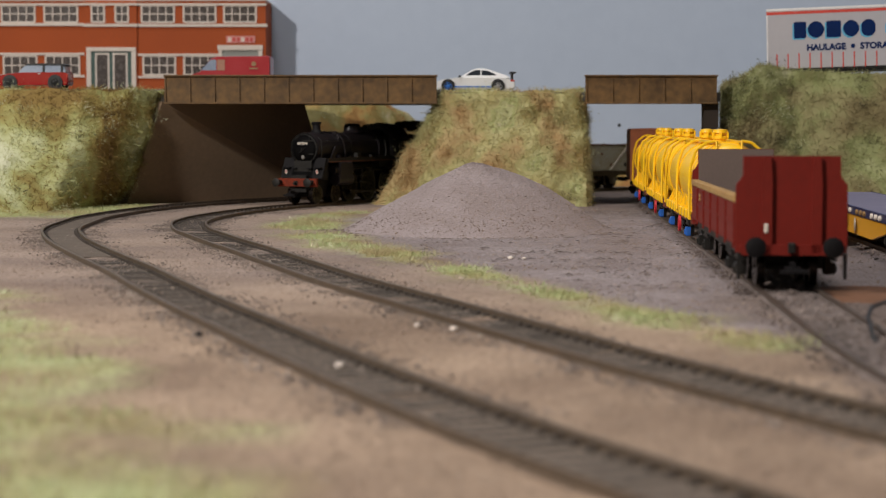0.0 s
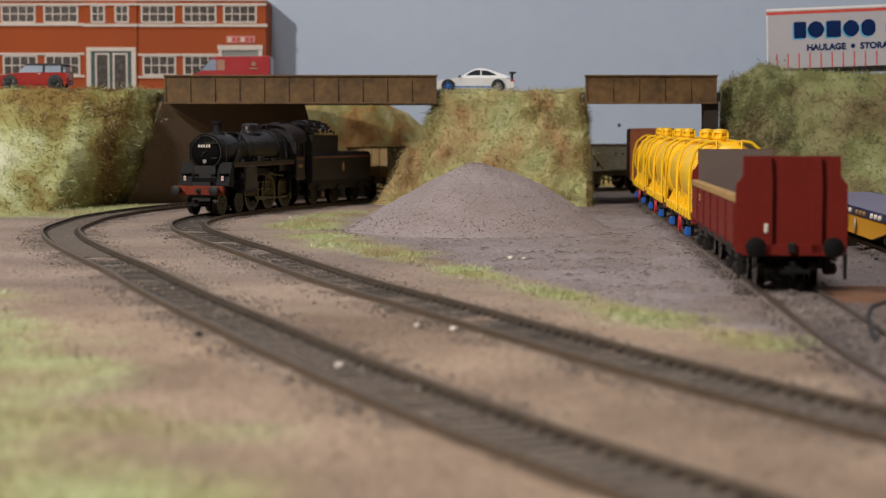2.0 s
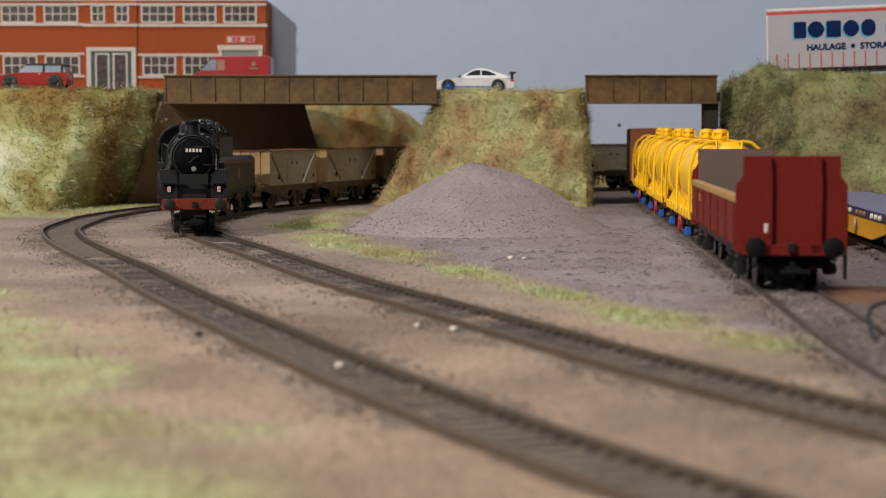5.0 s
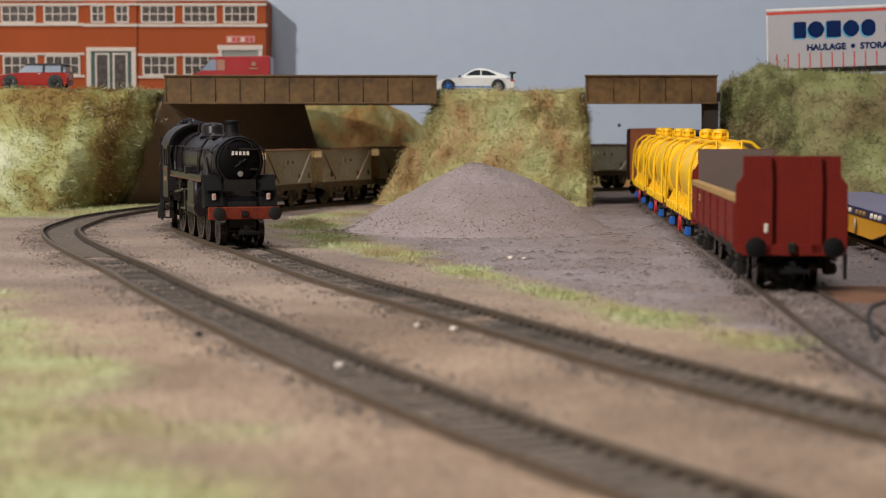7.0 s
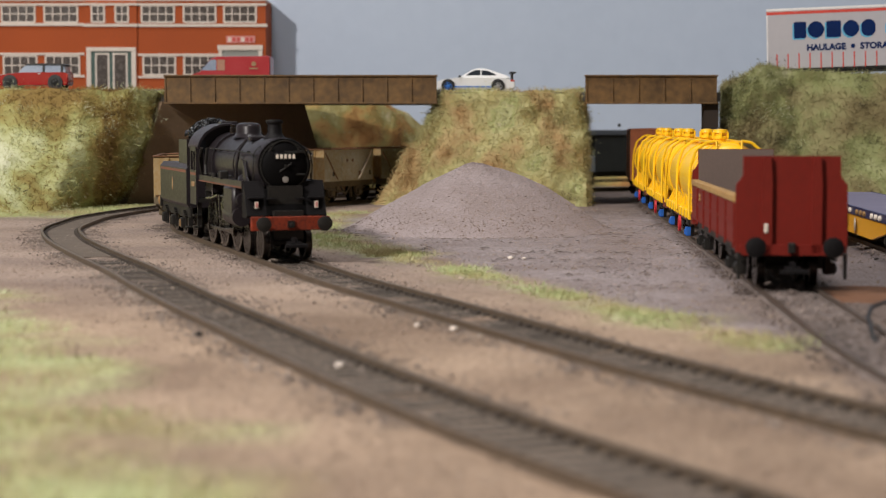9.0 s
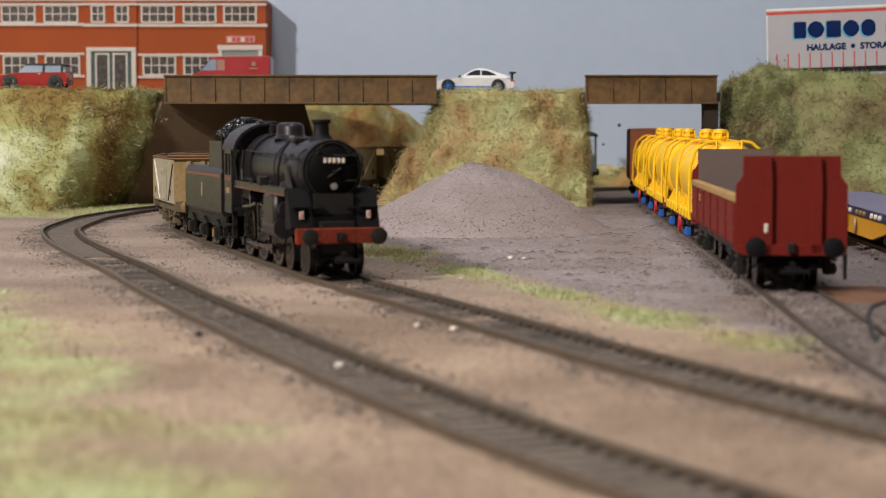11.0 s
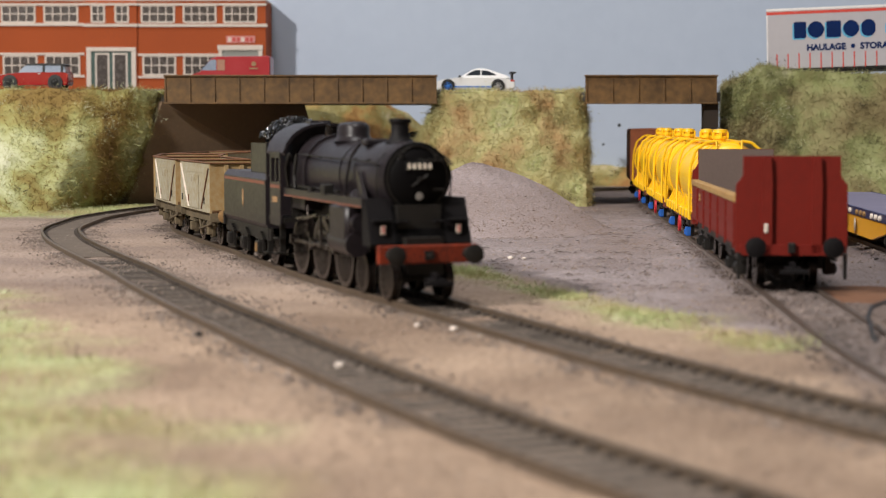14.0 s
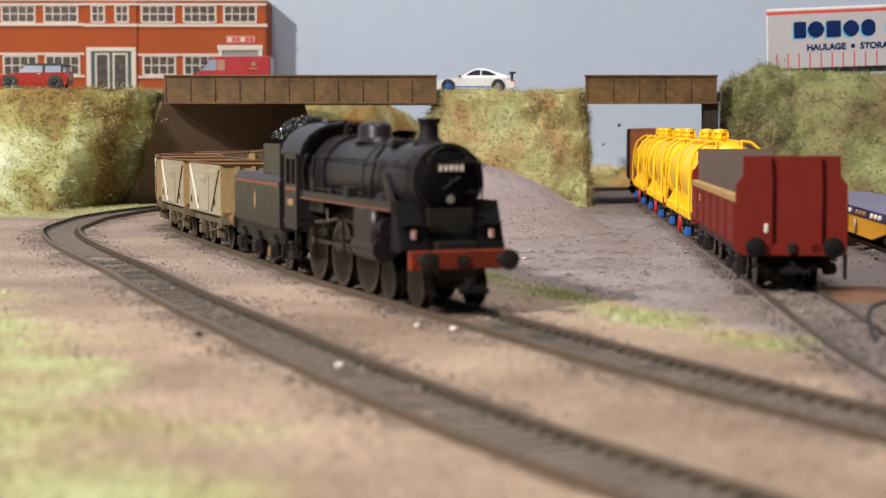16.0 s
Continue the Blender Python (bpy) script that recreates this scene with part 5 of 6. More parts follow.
def build_flat_wagon():
    w = thing("flat_wagon", Matrix(), "flat wagon with dull blue deck and amber side beams", "wagon")
    L, W = 250.0, 17.0
    part("deck", box(B(), -L, 0, -W, W, 14.2, 16.0, 0.2), M_FLATBLUE, w)
    for s in (-1, 1):
        part("edge_rail", box(B(), -L, 0, min(s * W, s * (W + 0.7)), max(s * W, s * (W + 0.7)), 12.6, 16.2, 0.2), M_NAVY, w)
        bm = prism(B(), [(-L, 12.6), (0, 12.6), (0, 9.5), (-30, 9.0), (-62, 4.6), (-L + 62, 4.6), (-L + 30, 9.0), (-L, 9.5)], "y", s * (W - 0.9) - 0.6, s * (W - 0.9) + 0.6)
        part("side_beam", bm, M_AMBER, w)
        for k in range(30):
            x = -5 - k * 8.2
            if k % 4 != 3:
                part("lashing_ring", lathe(B(), [(1.1, 0), (1.1, 0.7), (0.7, 1.0), (0, 1.0)], 10, Matrix.Translation((x, s * (W + 0.7), 14.2)) @ Matrix.Rotation(radians(-90 * s), 4, "X")), M_CREAM if k % 8 > 3 else M_OCHRE, w)
        for x in (-96, -150):
            part("hazard_plate", lathe(B(), [(1.4, 0), (1.4, 0.3), (0, 0.3)], 14, Matrix.Translation((x, s * (W + 0.1), 8.6)) @ Matrix.Rotation(radians(-90 * s), 4, "X") @ Matrix.Diagonal((1, 2.0, 1, 1))), M_CREAM, w)
    part("centre_sill", box(B(), -L + 2, -2, -4, 4, 8, 14), M_CHASSIS, w)
    running_gear(w, L, (-16, -40, -L + 40, -L + 16))
    return w


def park(ob, line, s, reach, z=0.0, roll=0.0):
    """Stands a vehicle on a line with its front at s, facing back down the line to where s grows."""
    f, b = along(line, s - 12), along(line, s - reach)
    d = (f - b).normalized()
    o = f + d * 12
    ob.matrix_world = at(o.x, o.y, z, 0, 0, math.degrees(math.atan2(d.y, d.x))) @ pose(0, 0, 0, roll, 0, 0)


def s_at(line, y):
    pts, step = line
    return float(np.argmin(np.abs(pts[:, 1] - y))) * step


open_wagon = build_open_wagon()
park(open_wagon, YARD_LINE, s_at(YARD_LINE, 508), 140)
tank = build_tank_wagon()
S_TANK = s_at(YARD_LINE, 508) - 150 - 15
park(tank, YARD_LINE, S_TANK, 120)
for k in (1, 2):
    park(copy_thing(tank, Matrix()), YARD_LINE, S_TANK - 147 * k, 120)
box_van = build_box_van()
park(box_van, YARD_LINE, S_TANK - 147 * 3, 75)
flat = build_flat_wagon()
park(flat, SIDE_LINE, s_at(SIDE_LINE, 600), 230)

# ---- road vehicles ----


def road_wheel(parent, x, y, r, rim):
    s = 1 if y > 0 else -1
    turn = Matrix.Rotation(radians(-90 * s), 4, "X")
    w = part("wheel", lathe(B(), [(r * 0.62, -1.2), (r, -1.2), (r, 0.9), (r * 0.92, 1.2), (r * 0.64, 1.2), (r * 0.62, -1.2)], 20, turn), M_TRIMBLACK, parent, m=at(x, y, r), smooth=True)
    bm = lathe(B(), [(r * 0.66, 0.2), (r * 0.62, 1.0), (r * 0.5, 0.7), (0.4, 0.9), (0, 1.0)], 20, turn)
    for k in range(5):
        a = 2 * math.pi * k / 5
        tube(bm, (0, s * 1.0, 0), (r * 0.55 * math.cos(a), s * 1.1, r * 0.55 * math.sin(a)), 0.45, n=5)
    part("rim", bm, rim, w)


def build_coupe():
    c = thing("sports_coupe", at(20.5, 1121, 70.3, 0, 0, 180) @ Matrix.Diagonal((0.93, 1, 1, 1)), "white sports coupe with blue wheels and black rear wing", "car")
    low = [(0, 3.0), (0.4, 6.2), (3.5, 8.0), (9, 9.2), (16, 10.0), (40, 10.3), (50, 10.0), (55, 8.6), (57.5, 7.2), (58, 4.0), (56, 2.6), (2, 2.2)]
    low = [(29 - x, z) for x, z in low]
    wide = lambda x, z: (11.6 - max(0, abs(x) - 22) * 0.22) * (1 - 0.012 * max(0, z - 6))
    body = part("body", solid(B(), low, wide), M_CARWHITE, c, smooth=True)
    top = [(18, 9.8), (22.5, 12.4), (26.5, 14.8), (30.5, 16.1), (35, 16.2), (40, 15.2), (46, 13.2), (52, 11.2), (55, 9.6)]
    top = [(29 - x, z) for x, z in top]
    part("roof", solid(B(), top, lambda x, z: 10.6 - 0.48 * (z - 9.6)), M_CARWHITE, c, smooth=True)
    for s in (-1, 1):
        y = lambda z: s * (10.75 - 0.48 * (z - 9.6))
        for pts in ([(23.2, 11.5), (26.4, 13.6), (29.5, 14.8), (33.3, 15.0), (33.3, 11.5)], [(34.1, 11.5), (34.1, 15.0), (38, 14.5), (42, 13.1), (45, 11.5)]):
            bm = B()
            lo = [bm.verts.new((29 - x, y(z) - s * 0.3, z)) for x, z in pts]
            hi = [bm.verts.new((29 - x, y(z) + s * 0.12, z)) for x, z in pts]
            bm.faces.new(lo), bm.faces.new(hi)
            for i in range(len(pts)):
                j = (i + 1) % len(pts)
                bm.faces.new((lo[i], lo[j], hi[j], hi[i]))
            part("side_window", bm, M_GLASS, c)
        part("blue_stripe", box(B(), -15, 14, min(s * 11.55, s * 11.7), max(s * 11.55, s * 11.7), 3.6, 4.5), M_RIMBLUE, body)
        part("tail_light", box(B(), -28.2, -25.0, min(s * 7.0, s * 10.4), max(s * 7.0, s * 10.4), 7.4, 8.6, 0.2), M_LAMP, c)
        part("mirror", box(B(), 9.5, 11, min(s * 11, s * 12.6), max(s * 11, s * 12.6), 10.4, 11.6, 0.3), M_TRIMBLACK, c)
        for x in (18.5, -16.5):
            bm = tube(B(), (x, s * 9, 4.4), (x, s * 11.68, 4.4), 4.75, n=20)
            part("wheel_arch", bm, M_TRIMBLACK, c)
            road_wheel(c, x, s * 10.9, 4.3, M_RIMBLUE if x > 0 else M_SILVER)
    part("rear_wing", box(box(box(B(), -29.5, -25, -9.5, 9.5, 13.0, 13.8, 0.2), -27.5, -26.2, -7, -6, 9, 13), -27.5, -26.2, 6, 7, 9, 13), M_TRIMBLACK, c)


def build_hatchback():
    c = thing("hatchback_car", at(-264, 1104, 72.4, 0, 0, 180) @ Matrix.Diagonal((0.87, 0.9, 0.96, 1)), "glossy red hatchback car with black roof", "car")
    low = [(25.5, 3), (26, 6), (25, 9.2), (18, 10.6), (10, 11.2), (-23, 11.6), (-25.5, 10.6), (-26, 5), (-25, 2.6), (24, 2.4)]
    body = part("body", solid(B(), low, lambda x, z: (11.2 - max(0, abs(x) - 18) * 0.16)), M_CARRED, c, smooth=True)
    top = [(11, 11.0), (6.5, 15.6), (3, 16.6), (-20, 16.6), (-23, 15.8), (-24.5, 11.2)]
    part("glasshouse", solid(B(), top, lambda x, z: 10.4 - 0.28 * (z - 11)), M_PALEGLASS, c, smooth=True)
    part("roof", solid(B(), [(6.8, 16.0), (3, 17.3), (-20, 17.4), (-24.8, 16.4), (-24.4, 15.9)], lambda x, z: 9.4), M_TRIMBLACK, c, smooth=True)
    for s in (-1, 1):
        for x in (-8.0, -21.5):
            part("pillar", prism(B(), [(x - 0.9, 11), (x + 0.9, 11), (x + 0.7, 16.2), (x - 0.7, 16.2)], "y", s * 9.7 - 0.7, s * 9.7 + 0.7), M_TRIMBLACK, c)
        for x in (17, -16.5):
            part("wheel_arch", tube(B(), (x, s * 9, 4.4), (x, s * 11.3, 4.4), 5.4, n=20), M_TRIMBLACK, c)
            road_wheel(c, x, s * 10.6, 4.3, M_TRIMBLACK)
        part("headlight", lathe(B(), [(1.5, 0), (1.2, 0.5), (0, 0.6)], 14, Matrix.Translation((23.6, s * 8.2, 8.8)) @ Matrix.Rotation(radians(70), 4, "Y")), M_SILVER, c)
        part("tail_light", box(B(), -25.6, -24.6, min(s * 8.2, s * 10), max(s * 8.2, s * 10), 7.6, 10.6, 0.2), M_LAMP, c)
        part("door_handle", box(B(), -6, -4, min(s * 11.1, s * 11.5), max(s * 11.1, s * 11.5), 10.0, 10.5), M_SILVER, c)


def build_van():
    c = thing("delivery_van", at(-148, 1190, 70.3, 0, 0, 180) @ Matrix.Diagonal((1, 1, 0.96, 1)), "bright red delivery van parked behind the girder", "van")
    L = 57.0
    o = [(28, 4), (28.6, 10.5), (26, 14.5), (20.5, 16.5), (12.5, 26.2), (9, 27.6), (-27, 28.0), (-28.5, 27), (-28.5, 4), (-26, 3), (26, 3)]
    body = part("body", solid(B(), o, lambda x, z: 12.6 - 0.05 * max(0, z - 14)), M_VANRED, c, smooth=True)
    for s in (-1, 1):
        y0, y1 = sorted((s * 11.95, s * 12.5))
        part("cab_window", prism(B(), [(19.6, 17.5), (12.6, 25.2), (9.0, 25.2), (9.0, 17.5)], "y", y0, y1), M_PALEGLASS, c)
        part("door_panel", prism(B(), [(8.4, 17.5), (8.4, 25.2), (3.0, 25.2), (3.0, 17.5)], "y", y0, y1), mat("cab_tan", (0.45, 0.22, 0.14), None, 0.6), c)
        part("side_emblem", lathe(B(), [(1.7, 0), (1.7, 0.25), (0, 0.25)], 12, Matrix.Translation((-17, s * 12.3, 22.2)) @ Matrix.Rotation(radians(-90 * s), 4, "X")), M_CREST, body)
        part("side_emblem", box(B(), -20, -14, min(s * 12.3, s * 12.55), max(s * 12.3, s * 12.55), 18.4, 19.4), M_CREST, body)
        for x in (18, -18):
            road_wheel(c, x, s * 11.6, 4.6, M_SILVER)
        part("headlight", box(B(), 27.2, 28.7, min(s * 7.5, s * 11.2), max(s * 7.5, s * 11.2), 10.5, 13, 0.3), M_PALEGLASS, c)
    part("windscreen", prism(B(), [(20.9, 17.2), (13.2, 26.2), (12.8, 26.0), (20.4, 17.0)], "y", -10.8, 10.8), M_GLASS, c)


def words(text, size, m, parent, material, name="lettering"):
    cu = bpy.data.curves.new(name, "FONT")
    cu.body, cu.size, cu.extrude, cu.align_x, cu.offset = text, size * MM, 0.0001, "LEFT", size * MM * 0.045
    ob = new(name, cu)
    dg = bpy.context.evaluated_depsgraph_get()
    me = bpy.data.meshes.new_from_object(ob.evaluated_get(dg))
    bpy.data.objects.remove(ob)
    me.materials.append(material)
    o = new(name, me)
    o.parent, o.matrix_basis = parent, m
    return o


def build_trailer():
    # side faces the yard; x runs along the lorry from its tail
    t = thing("lorry_trailer", at(211.8, 1112, 83.2, 0, -1.6, -13), "grey curtain-sided lorry trailer with blue lettering and red straps", "trailer")
    L, H0, H1 = 172.0, 2.6, 41.5
    part("chassis", box(box(B(), 0, L, 3, 29, -0.5, 2.6), 4, L, 1, 31, 1.2, 2.6), M_TRIMBLACK, t)
    body = part("box_body", box(B(), 0, L, 0.4, 32, H0, H1), M_TRAILWHITE, t)
    part("curtain", box(B(), 0.8, L, 0, 0.45, H0, H1 - 2.6), M_CURTAIN, t, "pale grey curtain side")
    part("roof_rail", box(B(), 0, L, -0.1, 0.5, H1 - 1.7, H1, 0.1), M_TRAILWHITE, t)
    part("red_stripe", box(B(), 0, L, -0.06, 0.45, H1 - 4.0, H1 - 2.1), M_STRIPE, t)
    part("corner_post", box(B(), 0, 1.0, -0.12, 0.6, H0, H1 - 4.0), M_TRAILWHITE, t)
    for k in range(24):
        x = 6.2 + k * 7.0
        part("strap", box(B(), x, x + 0.75, -0.2, 0.1, H0 - 0.5, H0 + 9.6), M_STRIPE, t)
    # company name as plain rounded shapes with a light blue shadow
    for x0, x1, cut in ((17.6, 25.4, 0.6), (26.4, 36.8, 4.2), (38.2, 47.4, 0.6), (48.8, 58.8, 4.2), (60.2, 69.0, 3.2), (76, 82, 3.0), (86, 96, 4.2), (98, 107, 0.6), (109, 118, 3.0)):
        for name, dx, dz, y, ink in (("name_shape", 0.0, 0.0, -0.16, M_NAVYINK), ("name_shadow", -1.0, -0.9, -0.06, M_SKYINK)):
            a, b, lo, hi = x0 + dx, x1 + dx, 21.8 + dz, 32.4 + dz
            k = cut * 0.35
            o = [(a + cut, lo), (b - cut, lo), (b - k, lo + k), (b, lo + cut), (b, hi - cut), (b - k, hi - k), (b - cut, hi), (a + cut, hi), (a + k, hi - k), (a, hi - cut), (a, lo + cut), (a + k, lo + k)]
            part(name, prism(B(), o, "y", y, 0.1), ink, t)
    for word, x in (("HAULAGE", 25.6), ("STORAGE", 59.4)):
        words(word, 5.5, at(x, -0.1, 13.8, 90, 0, 0), t, M_NAVYINK)
    part("lettering_dot", lathe(B(), [(1.4, 0), (1.4, 0.3), (0, 0.3)], 14, Matrix.Translation((54.8, 0, 15.7)) @ Matrix.Rotation(radians(90), 4, "X")), M_NAVYINK, t)
    for x in (40, 52, 64):
        for y in (5, 27):
            part("trailer_wheel", tube(B(), (x, y - 2, 1.5), (x, y + 2, 1.5), 3.0, n=16), M_TRIMBLACK, t)


build_coupe()
build_hatchback()
build_van()
build_trailer()

# ---- factory building: millimetres on the facade, X to the right, Z up from the road ----


def build_factory():
    f = thing("factory_building", at(-145.6, 1400, 75), "two-storey orange brick factory with white trim and gridded windows", "building")
    K = 0.4667
    fx = lambda p: (p - 472) * K
    fz = lambda p: 49.5 + (221 - p) * K - 75
    part("wall", box(B(), -390, 0, 0, 48, -3, 76), M_ORANGE, f)
    part("entrance_bay", box(B(), fx(153), fx(246), -2.2, 0.2, -3, 76), M_ORANGE, f)
    part("roof", box(B(), -392, 0.6, -1.5, 48.5, 76, 77), M_TRIM, f)
    for lo, hi, proud, x0, x1 in ((12, 8, 1.4, -390, fx(153)), (12, 8, 3.4, fx(151), fx(248)), (12, 8, 1.4, fx(246), 0.8), (47.5, 42.5, 1.4, -390, fx(153)), (49, 44, 3.4, fx(151), fx(248)), (49, 44, 1.4, fx(246), 1.4), (98.5, 94.5, 1.2, -390, fx(154)), (100, 96, 1.2, fx(246), fx(390)), (137.5, 133.5, 1.2, -390, fx(154)), (139, 135, 1.2, fx(246), fx(330))):
        part("string_course", box(B(), x0, x1, -proud, 0.1, fz(lo), fz(hi), 0.1), M_TRIM, f)

    def window(a, b, top, bottom, nx, ny=2, proud=0.0):
        w = part("window", box(B(), fx(a), fx(b), -0.35 - proud, 0.1, fz(bottom), fz(top)), M_PANE, f, "dark glazed gridded window")
        bm = B()
        for i in range(nx + 1):
            x = fx(a) + (fx(b) - fx(a)) * i / nx
            h = 0.75 if i in (0, nx) else 0.42
            box(bm, x - h, x + h, -0.9 - proud, -0.2 - proud, fz(bottom), fz(top))
        for j in range(ny + 1):
            z = fz(bottom) + (fz(top) - fz(bottom)) * j / ny
            h = 0.75 if j in (0, ny) else 0.42
            box(bm, fx(a), fx(b), -0.88 - proud, -0.22 - proud, z - h, z + h)
        part("window_frame", bm, M_TRIM, w)
    for a, b, n in ((-80, -18, 4), (8, 66, 4), (83, 141, 4), (254, 311, 4), (328, 384, 4), (399, 455, 4)):
        window(a, b, 12, 41, n)
    for a, b in ((167, 189), (209, 231)):
        window(a, b, 12, 41, 2, proud=2.2)
    for a, b in ((-80, -18), (10, 68), (84, 143), (256, 312), (328, 384)):
        window(a, b, 100, 133, 4)
    # entrance
    bm = box(B(), fx(157), fx(165), -3.6, -2.0, -0.5, fz(92))
    box(bm, fx(236), fx(244), -3.6, -2.0, -0.5, fz(92)), box(bm, fx(157), fx(244), -3.8, -2.0, fz(92), fz(85), 0.2)
    part("door_surround", bm, M_TRIM, f)
    d = part("double_door", box(B(), fx(165), fx(236), -2.6, -2.1, -0.5, fz(92)), M_DOORGREEN, f)
    for a, b in ((172, 197), (203, 229)):
        leaf = part("door_leaf", box(B(), fx(a), fx(b), -2.9, -2.5, 0.5, fz(95)), M_TRIM, d)
        part("door_pane", box(B(), fx(a + 3), fx(b - 3), -3.0, -2.7, 2.2, fz(98)), M_PANE, leaf)
    bm = box(B(), fx(389), fx(395), -1.6, 0.1, -0.5, fz(86))
    box(bm, fx(459), fx(466), -1.6, 0.1, -0.5, fz(86)), box(bm, fx(387), fx(467), -1.8, 0.1, fz(90), fz(81), 0.2)
    part("shutter_surround", bm, M_TRIM, f)
    sh = part("roller_shutter", box(B(), fx(395), fx(459), -0.5, 0.1, -0.5, fz(88)), M_SHUTTER, f)
    for i in range(16):
        part("slat", box(B(), fx(395), fx(459), -0.75, -0.4, 0.2 + i * 1.9, 1.7 + i * 1.9), M_SHUTTER, sh)
    sg = part("wall_sign", box(B(), fx(403), fx(453), -0.9, 0.1, fz(77), fz(65)), M_PINK, f)
    for i in range(6):
        part("sign_bar", box(B(), fx(406 + i * 7.6), fx(411.5 + i * 7.6), -1.0, -0.8, fz(75), fz(67.5)), M_SIGNRED if i % 3 else M_TRIM, sg)


build_factory()

# ---- tracks, loose cover and small clutter ----
track(MAIN_LINE, "curved brown railway track with dark sleepers, weathered rails", 600, every=5.6)
track(OUTER_LINE, "curved outer railway track with a sunken filled stretch", 60, every=5.6, infill=(395, 760))
track(YARD_LINE, "straight yard track sunk into grey gravel", 60, material=M_YARD_RAIL, every=9.0, buried=True)
track(SIDE_LINE, "yard siding beside the maroon wagon", 60, material=M_YARD_RAIL, every=9.0, buried=True)


def turf(rnd):
    while True:
        if rnd.random() < 0.5:
            i = rnd.randrange(len(BAND) - 1)
            t = rnd.random()
            x = BAND[i][0] + (BAND[i + 1][0] - BAND[i][0]) * t + rnd.gauss(0, 9)
            y = BAND[i][1] + (BAND[i + 1][1] - BAND[i][1]) * t + rnd.gauss(0, 9)
        elif rnd.random() < 0.6:
            y = rnd.uniform(170, 760)
            x = rnd.uniform(-0.27 * y - 10, 0.0)
        else:
            x, y = rnd.uniform(-300, -185), rnd.uniform(900, 1080)
        g, q = plan(x, y)
        if rnd.random() < g * g:
            return Vector((x, y, -2.3)), Vector((0, 0, 1))


scatter("static_grass", turf, 38000, 3.0, 0.10, M_TURF, lift=0.55, label="short straw and green static grass fibres", kind="stuff")


def loose(rnd):
    y = rnd.uniform(230, 1150)
    y = 230 + (y - 230) * rnd.random() ** 0.6
    x = rnd.uniform(-0.27 * y, 0.27 * y)
    return Vector((x, y, -2.0)), Vector((0, 0, 1))


def ballast(rnd):
    line = rnd.choice((MAIN_LINE, OUTER_LINE))
    s = rnd.uniform(700 if line is MAIN_LINE else 120, len(line[0]) * 2 - 260)
    p, q = along(line, s), along(line, s + 3)
    d = (q - p).normalized()
    off = rnd.choice((-1, 1)) * (9.5 + abs(rnd.gauss(0, 5))) if rnd.random() < 0.88 else rnd.uniform(-7.2, 7.2)
    return Vector((p.x - d.y * off, p.y + d.x * off, -1.9 if abs(off) > 9 else -1.75)), Vector((0, 0, 1))


def yard_bed(rnd):
    line = rnd.choice((YARD_LINE, YARD_LINE, SIDE_LINE))
    s = rnd.uniform(600, len(line[0]) * 2 - 140)
    p, q = along(line, s), along(line, s + 3)
    d = (q - p).normalized()
    off = rnd.uniform(-7.6, 7.6) if rnd.random() < 0.6 else rnd.choice((-1, 1)) * (9.8 + abs(rnd.gauss(0, 3.5)))
    return Vector((p.x - d.y * off, p.y + d.x * off, -1.1 if abs(off) < 8.5 else -1.9)), Vector((0, 0, 1))


crumbs("yard_ballast", yard_bed, 6500, 0.48, M_GRITDARK, label="dark brown stones packed along the yard rails", kind="stuff")
crumbs("ballast_grit", loose, 20000, 0.22, M_GRIT, label="loose pale and brown stone grit", kind="stuff")
crumbs("track_ballast", ballast, 30000, 0.31, M_GRITTRACK, label="fine brown-grey ballast along the tracks", kind="stuff")


def debris(rnd):
    while True:
        y = rnd.uniform(430, 1060)
        x = rnd.uniform(-10, 0.16 * y)
        if plan(x, y)[1] > 0.8 and noise.noise((x * 0.05, y * 0.02, 11)) > -0.15:
            return Vector((x, y, -1.9)), Vector((0, 0, 1))


crumbs("yard_debris", debris, 4200, 0.36, M_GRITGREY, label="dark specks and splinters on the grey gravel", kind="stuff", flat=0.4)


def cracks(rnd):
    p, _ = debris(rnd)
    return p + Vector((0, 0, 0.3)), Vector((0, 0, 0))


def flat_slivers():
    rnd = random.Random(77)
    bm = B()
    for _ in range(420):
        p, _ = cracks(rnd)
        a, ln = rnd.gauss(0.15, 0.35), rnd.uniform(1.5, 6.0)
        dx, dy = math.cos(a) * ln, math.sin(a) * ln
        w = rnd.uniform(0.12, 0.3)
        q = [(p.x, p.y - w, p.z), (p.x + dx * 0.5, p.y + dy * 0.5 - w * 1.5, p.z + 0.2), (p.x + dx, p.y + dy, p.z), (p.x + dx * 0.5, p.y + dy * 0.5 + w * 1.5, p.z + 0.25)]
        v = [bm.verts.new(k) for k in q]
        e = bm.verts.new((p.x + dx * 0.5, p.y + dy * 0.5, p.z + 0.55))
        for i in range(4):
            bm.faces.new((v[i], v[(i + 1) % 4], e))
    part("yard_sliver", bm, M_GRITDARK, label="dark slivers and cracks across the grey gravel yard", kind="stuff")


flat_slivers()
tagged(part("screw_head", lathe(B(), [(1.4, 0), (1.2, 0.5), (0, 0.7)], 12, Matrix.Rotation(radians(90), 4, "X")), M_TRIMBLACK, m=at(150.5, 1450, 49.2)), "small dark screw head in the blue sky board", "screw")
tagged(part("screw_head", lathe(B(), [(1.0, 0), (0.8, 0.4), (0, 0.5)], 12, Matrix.Rotation(radians(90), 4, "X")), M_TRIMBLACK, m=at(137, 1450, 33.0)), "small dark screw head in the blue sky board", "screw")

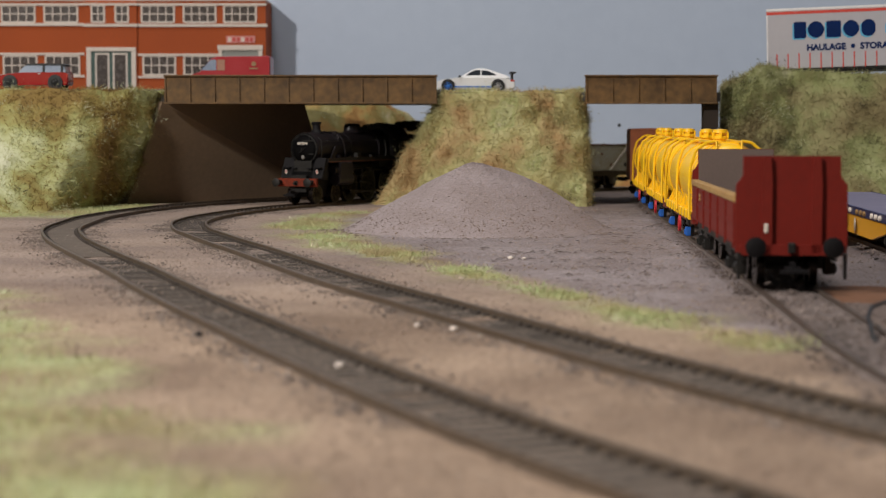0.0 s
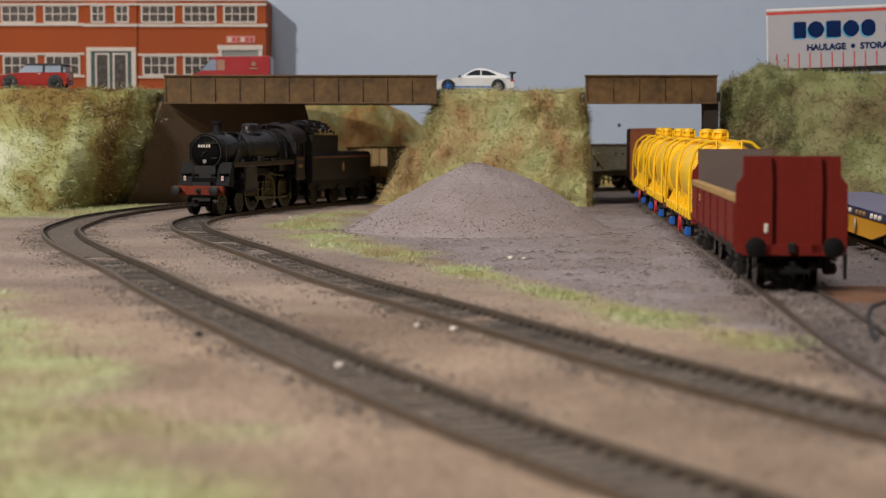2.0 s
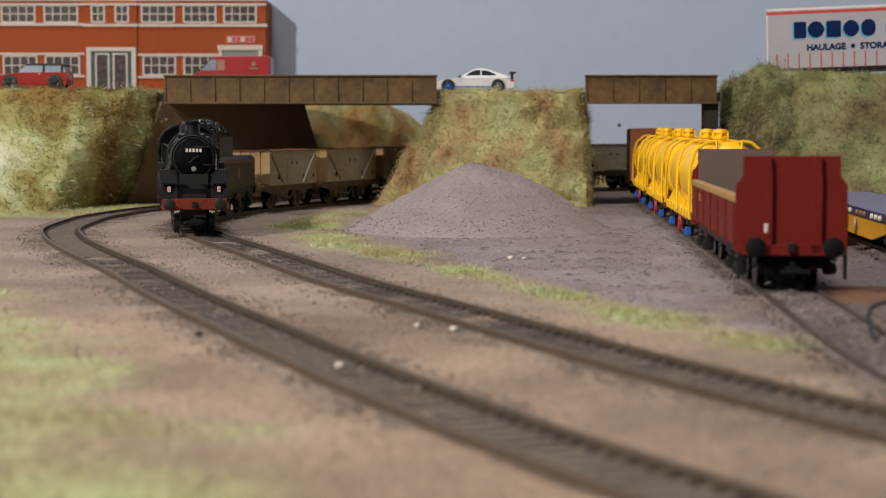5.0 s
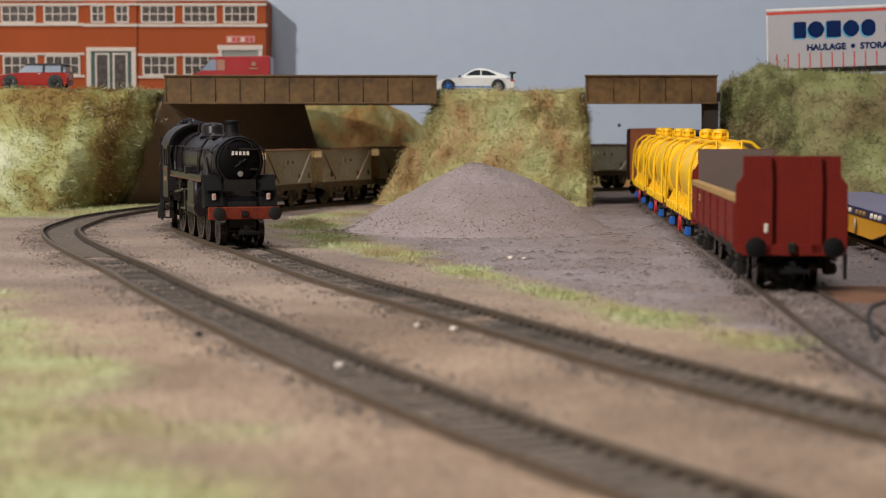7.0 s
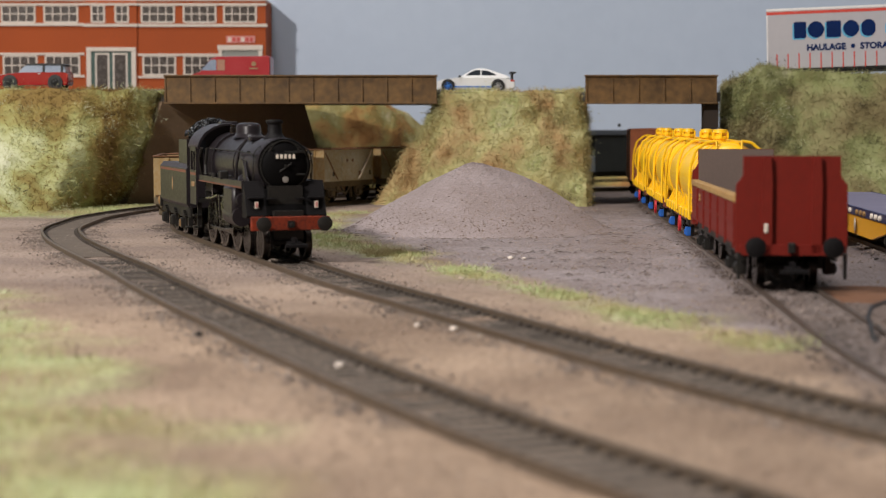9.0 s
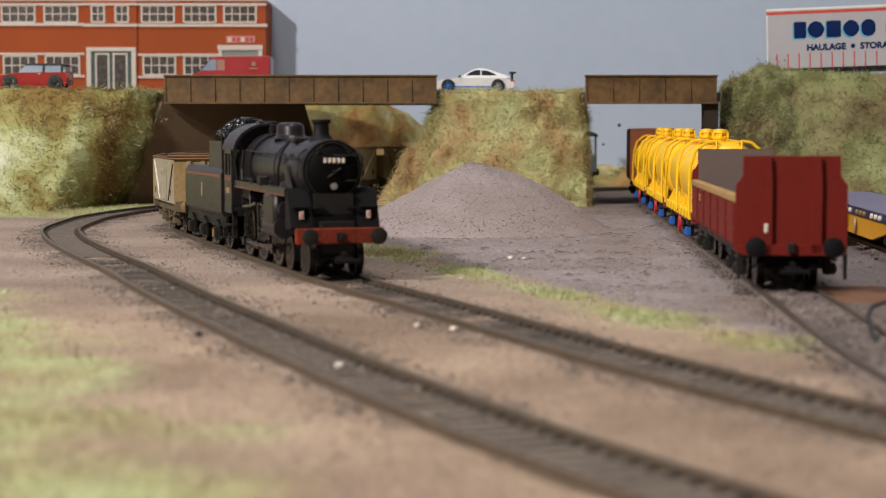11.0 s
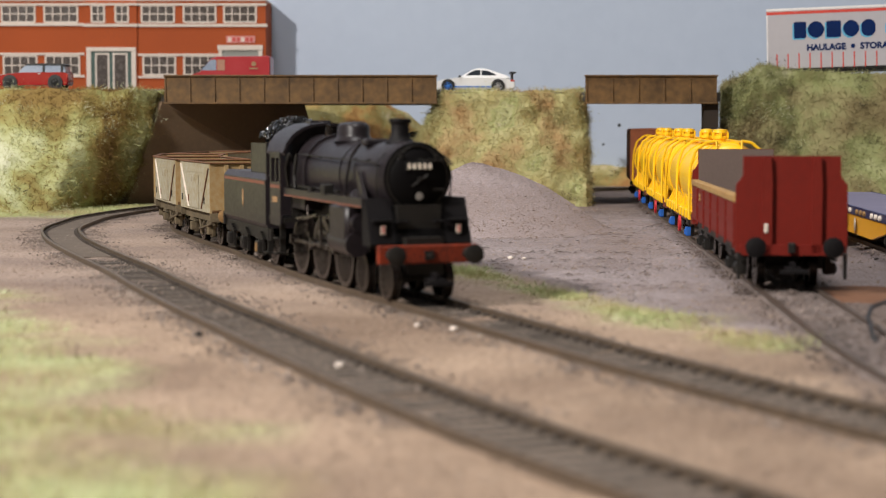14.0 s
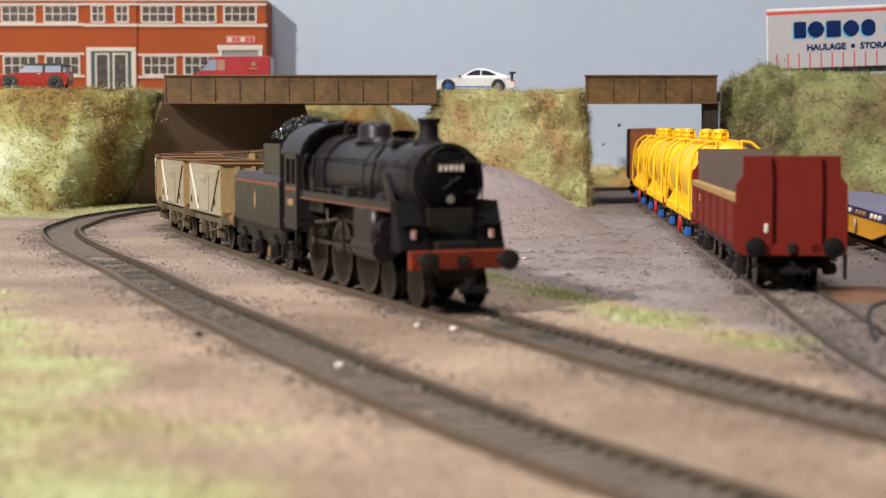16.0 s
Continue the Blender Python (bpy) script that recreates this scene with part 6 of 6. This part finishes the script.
# a bent dark wire by the siding, and orange mud by the buffer end
wirebend = thing("bent_wire", at(0, 0, 0), "dark bent wire lying by the siding", "wire")
part("strand", wire(B(), [(101, 392, -1.5), (102, 400, 0.6), (104, 412, 2.6), (109, 428, 3.4), (118, 446, 3.0), (130, 462, 1.0), (136, 470, -1.5)], 0.6, n=8), M_TRIMBLACK, wirebend, smooth=True)
bm = lathe(B(), [(1.0, -0.4), (0.8, 0.25), (0.4, 0.5), (0, 0.55)], 26, Matrix.Translation((131, 512, -1.8)) @ Matrix.Diagonal((24, 30, 1.2, 1)))
part("mud_patch", bm, M_MUD, smooth=True)
tagged(bpy.data.objects["mud_patch"], "patch of orange-brown scenic mud beside the yard track", "mud patch")
for x, y, r in ((-22, 357, 1.1), (-59.5, 410, 1.1), (2.7, 421, 1.1), (-6.6, 429, 0.9), (26, 648, 1.3), (31, 646, 0.9)):
    bm = bmesh.new()
    bmesh.ops.create_icosphere(bm, subdivisions=2, radius=r)
    for v in bm.verts:
        v.co *= 1 + 0.25 * noise.noise(v.co * 0.9 + Vector((x, y, 0)))
        v.co.z *= 0.6
    dark = x < -50
    tagged(part("pebble", bm, M_SMOKEBOX if dark else M_TRIM, m=at(x, y, -1.4), smooth=True), "small dark stone lying by the track" if dark else "small pale stone lying on the ballast", "stone", "loose stones")


# ---- what moves ----
RUN = [(0.0, 1012), (0.5, 1048), (1.0, 1082), (1.5, 1115), (2.0, 1146.5), (2.5, 1175), (3.0, 1203), (3.5, 1231), (4.0, 1259), (5.0, 1308), (6.0, 1353), (6.5, 1373), (7.0, 1392), (7.5, 1411), (8.0, 1430), (8.5, 1449), (9.0, 1467.5), (10.0, 1505), (11.0, 1541), (11.5, 1558.5), (12.0, 1574), (12.5, 1589), (13.0, 1602.5), (13.5, 1615), (14.0, 1624), (14.5, 1631), (15.0, 1636.5), (15.5, 1641.5), (16.0, 1645.5)]


def travelled(t):
    """Where the front of the engine is, smooth between the rows."""
    ts, ss = [r[0] for r in RUN], [r[1] for r in RUN]
    i = min(max(int(np.searchsorted(ts, t)) - 1, 0), len(ts) - 2)

    def slope(k):
        a, b = max(k - 1, 0), min(k + 1, len(ts) - 1)
        return (ss[b] - ss[a]) / (ts[b] - ts[a])
    h = ts[i + 1] - ts[i]
    u = (t - ts[i]) / h
    return (2 * u ** 3 - 3 * u ** 2 + 1) * ss[i] + (u ** 3 - 2 * u ** 2 + u) * h * slope(i) + (-2 * u ** 3 + 3 * u ** 2) * ss[i + 1] + (u ** 3 - u ** 2) * h * slope(i + 1)


TIMES = [k / 15 for k in range(45)] + [3 + k / 6 for k in range(79)]
STOCK = [(locomotive, 0.0, 51.0, 100.0), (tender, 125.0, 14.0, 66.0)]
for k, w in enumerate(wagons):
    STOCK.append((w, 227.0 + 78.0 * k, 14.5, 50.5))
STOCK.append((brake_van, 227.0 + 78.0 * 7, 16.0, 76.0))


def motions():
    for ob, behind, a, b in STOCK:
        walk(ob, [(t, on_track(MAIN_LINE, travelled(t) - behind - a, travelled(t) - behind - b, a)) for t in TIMES])
        axles, rods = AXLES[ob]
        for ws, x, r in axles:
            walk(ws, [(t, at(x, 0, r, 0, math.degrees((travelled(t) - RUN[0][1]) / r), 0)) for t in TIMES])
        for rod, ph in rods:
            rows = []
            for t in TIMES:
                q = (travelled(t) - RUN[0][1]) / 10.2 + radians(ph)
                rows.append((t, at(-75.5 + 4.3 * math.cos(q), 0, 10.2 - 4.3 * math.sin(q))))
            walk(rod, rows)


motions()
